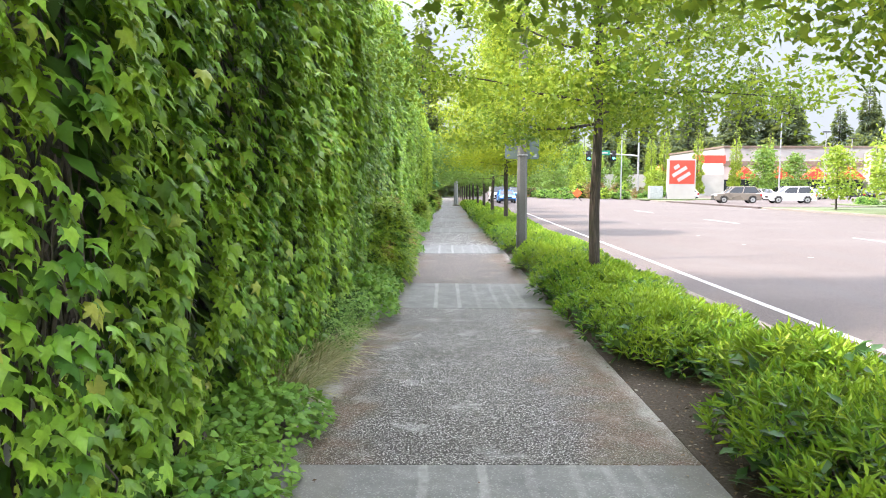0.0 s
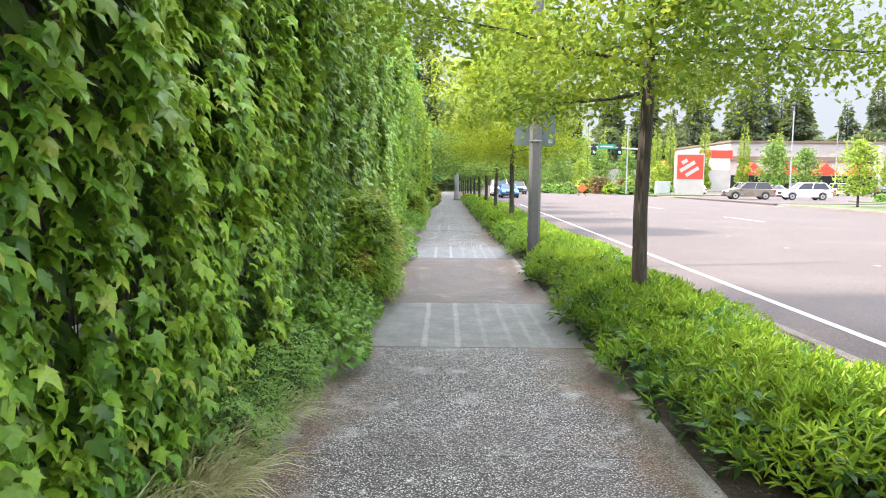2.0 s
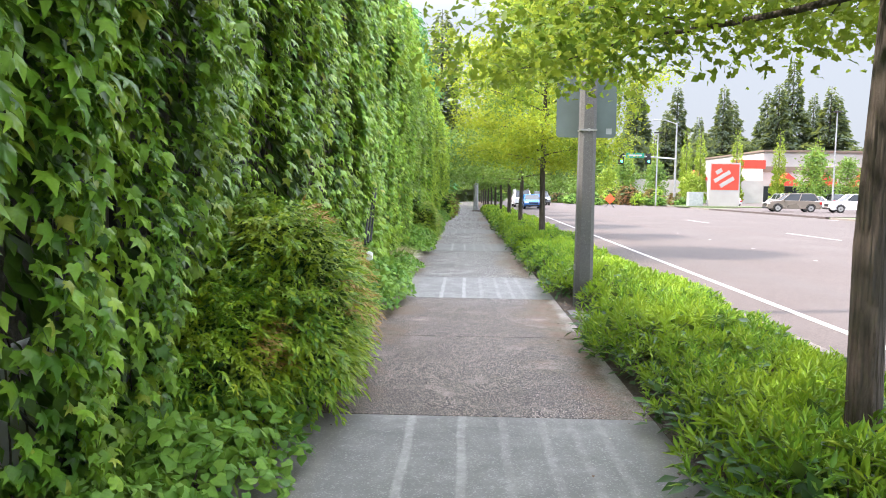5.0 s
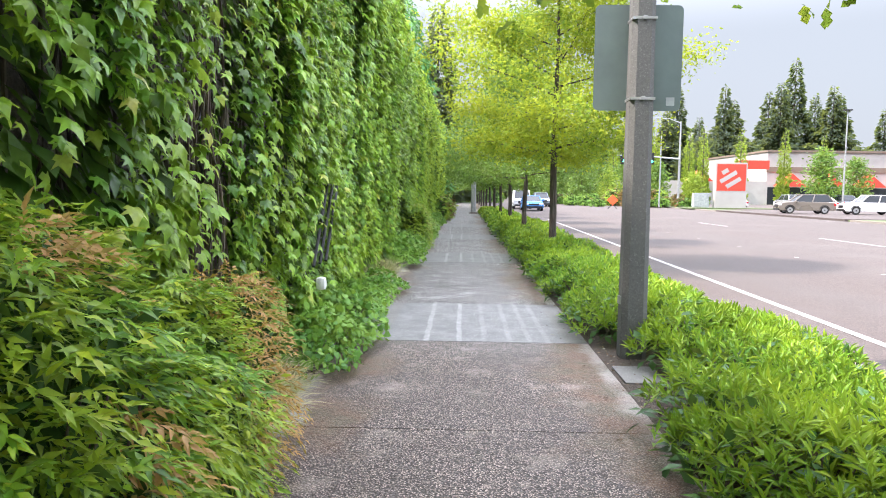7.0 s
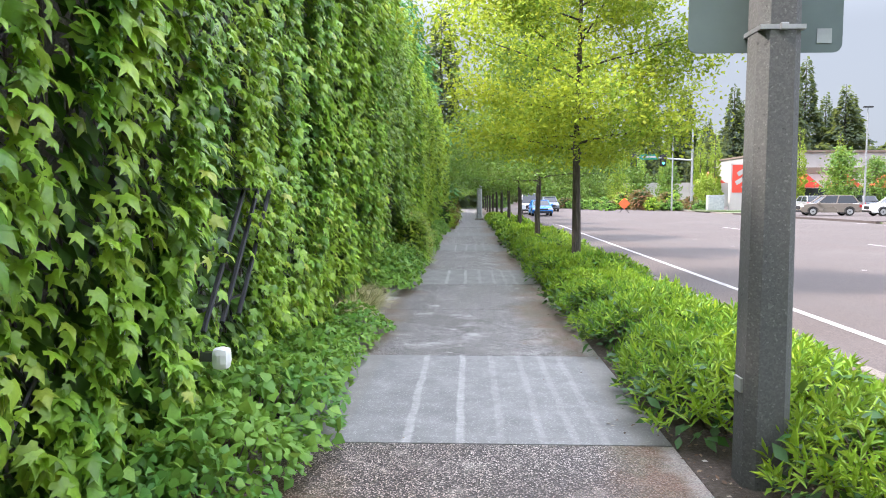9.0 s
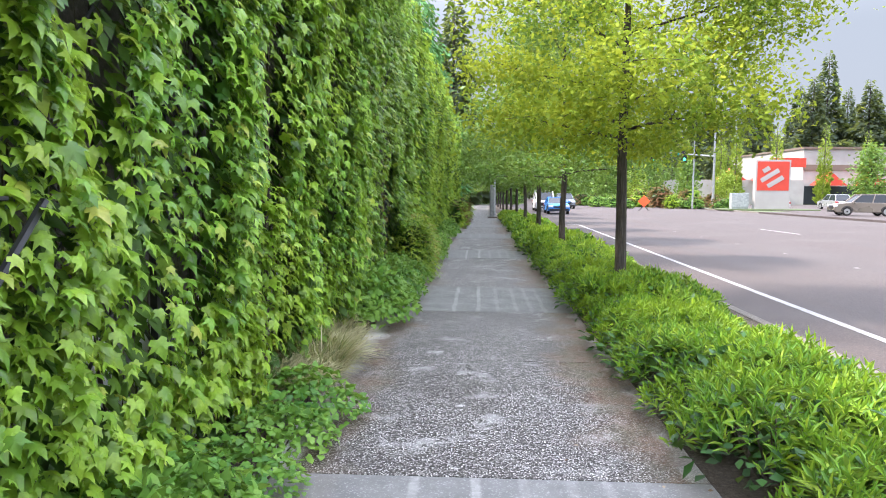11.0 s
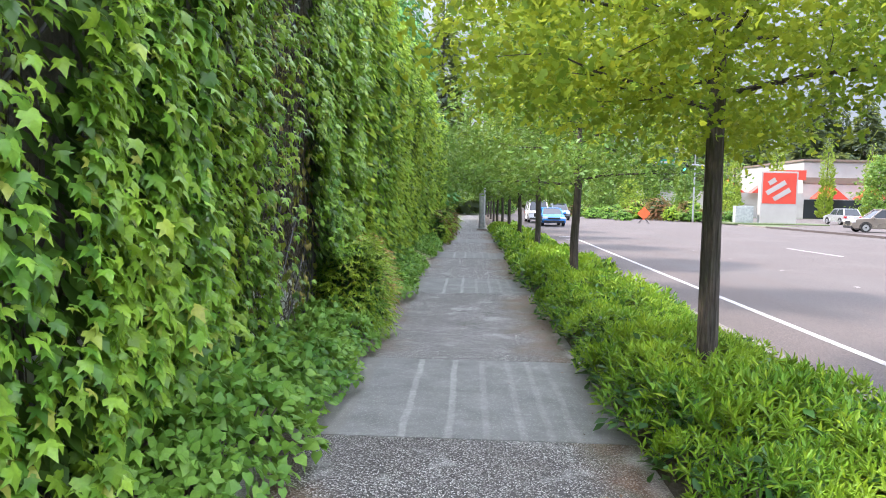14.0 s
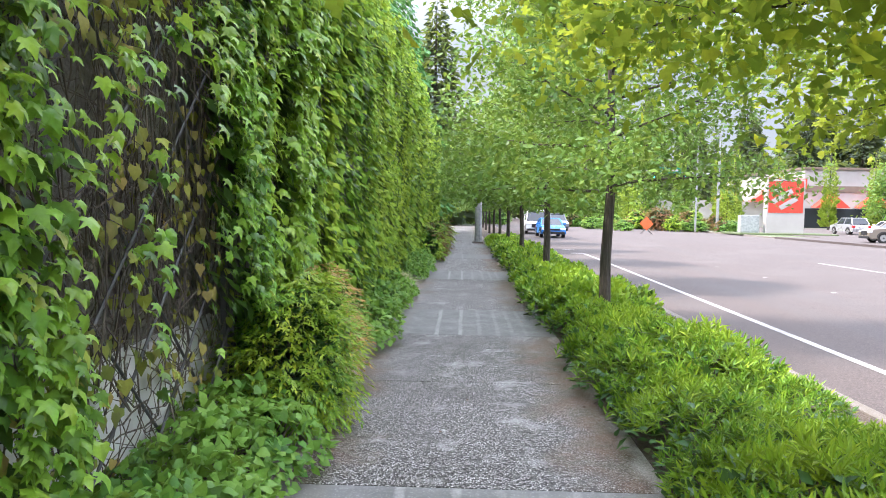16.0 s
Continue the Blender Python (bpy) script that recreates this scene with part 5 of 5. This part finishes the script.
SHAPES = {
    "suv": dict(l=4.75, h=1.75, w=1.88, r=0.36, hood=1.08, cabin=((-1.35, 1.02), (0.75, 1.02), (1.15, 1.02), (0.35, 1.66), (-1.7, 1.70), (-2.15, 1.08))),
    "sedan": dict(l=4.75, h=1.45, w=1.85, r=0.33, hood=0.95, cabin=((-1.5, 0.90), (0.6, 0.90), (1.2, 0.90), (0.35, 1.42), (-1.05, 1.43), (-1.85, 0.98))),
    "pickup": dict(l=5.4, h=1.85, w=1.95, r=0.39, hood=1.12, cabin=((-0.6, 1.06), (0.8, 1.06), (1.25, 1.06), (0.55, 1.80), (-0.55, 1.83), (-0.85, 1.08))),
    "van": dict(l=5.2, h=2.1, w=1.95, r=0.36, hood=1.15, cabin=((-2.2, 1.10), (1.3, 1.10), (1.75, 1.10), (1.15, 2.02), (-2.3, 2.06), (-2.45, 1.12))),
}


def car(kind, paint, x, y, rz, z, label):
    """A car whose front points along its own +x."""
    d = SHAPES[kind]
    L, w, r, hood = d["l"] / 2, d["w"] / 2, d["r"], d["hood"]
    ob = empty({"suv": "suv", "sedan": "car", "pickup": "pickup_truck", "van": "van"}[kind], x, y, z, rz)
    rear = hood - 0.02
    pts = [(-L + 0.05, 0.30), (L - 0.12, 0.28), (L, 0.45), (L - 0.03, hood - 0.28), (L - 0.35, hood - 0.1), (L * 0.42, hood), (-L * 0.5, rear), (-L + 0.08, rear - 0.04), (-L, 0.62)]
    part("body", profile_solid(pts, w, 0.06, hood), paint, ob)
    part("cabin_glass", profile_solid(list(d["cabin"]), w - 0.09, 0.16, d["h"]), M["glass"], ob, "dark tinted windows")
    c = d["cabin"]
    zt = d["h"]
    part("roof", box(c[4][0] + 0.05, -w + 0.28, zt - 0.09, c[3][0] + 0.02, w - 0.28, zt, 0.03), paint, ob)
    for s in (-1, 1):
        yb, yt = s * (w - 0.085), s * (w - 0.25)
        for (xa, za), (xb, zb) in (((c[2][0], c[2][1]), (c[3][0], zt - 0.04)), ((c[5][0], c[5][1]), (c[4][0], zt - 0.04)), (((c[1][0] + c[0][0]) / 2 - 0.1, c[0][1]), ((c[3][0] + c[4][0]) / 2 + 0.05, zt - 0.04))):
            part("pillar", tube([(xa, yb, za), (xb, yt, zb)], 0.045, 6), paint, ob)
        part("mirror", box(c[2][0] - 0.25, s * w - 0.02 if s > 0 else -w - 0.16, 0.98, c[2][0] - 0.1, w + 0.16 if s > 0 else -w + 0.02, 1.12, 0.03), paint, ob)
        part("headlight", box(L - 0.22, min(s * (w - 0.45), s * (w - 0.03)), hood - 0.36, L - 0.01, max(s * (w - 0.45), s * (w - 0.03)), hood - 0.2, 0.03), M["headlamp"], ob)
        part("tail_light", box(-L - 0.01, min(s * (w - 0.3), s * (w - 0.02)), rear - 0.34, -L + 0.2, max(s * (w - 0.3), s * (w - 0.02)), rear - 0.1, 0.03), M["taillamp"], ob)
        for xx in (L - 0.92, -L + 0.95):
            wheel(ob, xx, s * (w - 0.105), r)
            part("wheel_arch", tube([(xx + (r + 0.06) * math.cos(a), s * (w - 0.02), r + (r + 0.06) * math.sin(a)) for a in (0.0, 0.5, 1.05, 1.57, 2.1, 2.64, 3.14)], 0.035, 6), M["black"], ob)
    part("grille", box(L - 0.06, -w * 0.5, 0.55, L + 0.012, w * 0.5, hood - 0.25, 0.02), M["black"], ob, "dark grille")
    part("bumper", box(L - 0.1, -w + 0.12, 0.3, L + 0.03, w - 0.12, 0.48, 0.03), M["black"], ob)
    part("plate", box(-L - 0.025, -0.2, 0.7, -L - 0.005, 0.2, 0.82), M["white"], ob, "blank plate")
    if kind == "pickup":
        part("bed_rail", box(-L + 0.05, -w + 0.02, rear, -0.9, -w + 0.14, rear + 0.08, 0.02), paint, ob)
        part("bed_rail", box(-L + 0.05, w - 0.14, rear, -0.9, w - 0.02, rear + 0.08, 0.02), paint, ob)
    return tagged(ob, label, "car")


PAINT = {k: plain("car_paint_" + k, c, 0.22, m, 0.04, 1.0) for k, c, m in (("tan", (0.19, 0.165, 0.14), 0.4), ("white", (0.66, 0.67, 0.68), 0.0), ("blue", (0.03, 0.19, 0.55), 0.2), ("grey", (0.16, 0.18, 0.20), 0.5), ("silver", (0.45, 0.46, 0.47), 0.6), ("black", (0.012, 0.012, 0.015), 0.1), ("red", (0.35, 0.02, 0.03), 0.2))}
car("suv", PAINT["tan"], 31.0, 73.0, 172, 0.03, "tan SUV waiting at the side road")
car("suv", PAINT["white"], 36.2, 72.0, 174, 0.03, "white SUV waiting at the side road")
car("sedan", PAINT["blue"], 6.9, 77, -90, road_z(6.9), "bright blue car in the oncoming lane")
car("van", PAINT["white"], 6.6, 86, -90, road_z(6.6), "white van queueing behind the blue car")
car("suv", PAINT["grey"], 9.9, 96, -90, road_z(9.9), "dark grey SUV in the oncoming lane")
random.seed(8)
for i, (x, y, k, p) in enumerate(((41, 98, "suv", "silver"), (44.5, 97, "sedan", "white"), (48, 99, "suv", "grey"), (51, 97, "sedan", "silver"), (55, 100, "suv", "white"), (59, 98, "sedan", "black"), (63, 100, "suv", "silver"), (35.5, 101, "sedan", "white"), (67, 99, "suv", "red"), (71, 100, "suv", "grey"))):
    car(k, PAINT[p], x, y, 90 + random.uniform(-3, 3), 0.02, "parked " + p + " car in the store car park")
DARKBROAD = tree_data(44, 9.0, 1.2, 3.6, 2000, 0.8, M["conifer"], TINY, 0.16, 0.06, 2.2)
for i in range(24):
    s = 1.15 + 0.5 * ((i * 37) % 10) / 10
    plant("far_tree", DARKBROAD, "dark green woodland tree beyond the store", "tree", "far woodland", pose(14 + i * 6.5, 176 + 9 * (i % 2), 0, 0, 0, 47 * i) @ Matrix.Diagonal((s, s, s * 1.05, 1)))

gadget = empty("irrigation_box", -1.20, 15.62, 0.60)
part("housing", box(0.0, -0.055, 0.0, 0.10, 0.055, 0.13, 0.04), M["plastic"], gadget)
part("bracket", box(-0.27, -0.03, 0.05, 0.0, 0.03, 0.10), M["trellis"], gadget)
tagged(gadget, "small white plastic box fixed to the trellis", "utility box")


# ---- pavement slabs ----
slab_path = empty("pavement", 0, 0, 0)
tagged(slab_path, "pavement of pebble slabs and smooth concrete bands", "pavement", kind="structure")
WALK_L, WALK_R = -1.10, 1.59
bands = [(7.98 + 8.13 * k if k < 2 else 24.48 + 8.1 * (k - 2)) for k in range(-3, 13)]
for k, y in enumerate(bands):
    part("concrete_band", box(WALK_L, y + 0.006, -0.10, WALK_R, y + 2.544, 0.002, 0.004), M["band"], slab_path, "smooth grey concrete with pale stripes")
    if k + 1 < len(bands):
        a, b = y + 2.556, bands[k + 1] - 0.006
        mid = (a + b) / 2
        part("pebble_slab", box(WALK_L, a, -0.10, WALK_R, mid - 0.004, 0.0, 0.004), M["aggregate"], slab_path, "exposed grey pebble concrete")
        part("pebble_slab", box(WALK_L, mid + 0.004, -0.10, WALK_R, b, 0.0, 0.004), M["aggregate"], slab_path, "exposed grey pebble concrete")


# ---- single ivy leaves that the camera passes closest ----
single = []
for k in range(4):
    v, f = leaves(IVY, np.zeros((1, 3)), np.array([[0.0, 0.0, -1.0]]), np.array([[1.0, 0.15 * (k - 1.5), 0.35]]), 0.085 + 0.012 * k)
    single.append(raw_mesh("leaf", v, f, M["ivy"]))
random.seed(23)
made = 0
while made < 300:
    y, z = random.uniform(3.0, 9.5), random.uniform(0.7, 3.0)
    if float(ivy_cover(np.array([y]), np.array([z]))[0]) < 0.3:
        continue
    leaf = new("leaf", single[made % 4])
    leaf.parent = ivy
    leaf.matrix_basis = pose(float(ivy_face(np.array([y]), np.array([z]))[0]) + random.uniform(0.02, 0.07), y, z, random.uniform(-40, 40), random.uniform(-35, 10), random.uniform(-35, 35))
    made += 1


# ---- litter on soil and pavement edges ----
def litter(count, x0, x1, y0, y1, z, seed):
    g = np.random.default_rng(seed)
    pos = np.stack([g.uniform(x0, x1, count), g.uniform(y0, y1, count), np.full(count, z)], 1)
    axis = np.stack([g.normal(size=count), g.normal(size=count), 0.15 * g.normal(size=count)], 1)
    normal = np.array([0, 0, 1.0]) + 0.25 * g.normal(size=(count, 3))
    return leaves(SMALL, pos, axis, normal, g.uniform(0.012, 0.045, count))


chips = merge(litter(1500, 1.6, 2.5, 0.5, 5.0, 0.006, 1), litter(500, 1.6, 2.2, 13.4, 16.5, 0.006, 2), litter(900, -1.5, -1.1, 3, 24, 0.008, 3), litter(260, -1.08, -0.75, 0, 36, 0.008, 4), litter(260, 1.2, 1.57, 0, 36, 0.008, 5), litter(60, -0.8, 1.2, 0, 36, 0.008, 6))
n = Nodes("dry_leaf_litter")
own = n.add("NewGeometry").outputs["Random Per Island"]
M["litter"] = n.done(n.ramp(own, (0.0, (0.05, 0.032, 0.02)), (0.6, (0.16, 0.10, 0.06)), (0.9, (0.30, 0.22, 0.14)), (1.0, (0.45, 0.42, 0.36))), 0.9)
tagged(new("leaf_litter", raw_mesh("leaf_litter", *chips, M["litter"])), "scattered dry leaf bits and wood chips", "litter", kind="stuff")
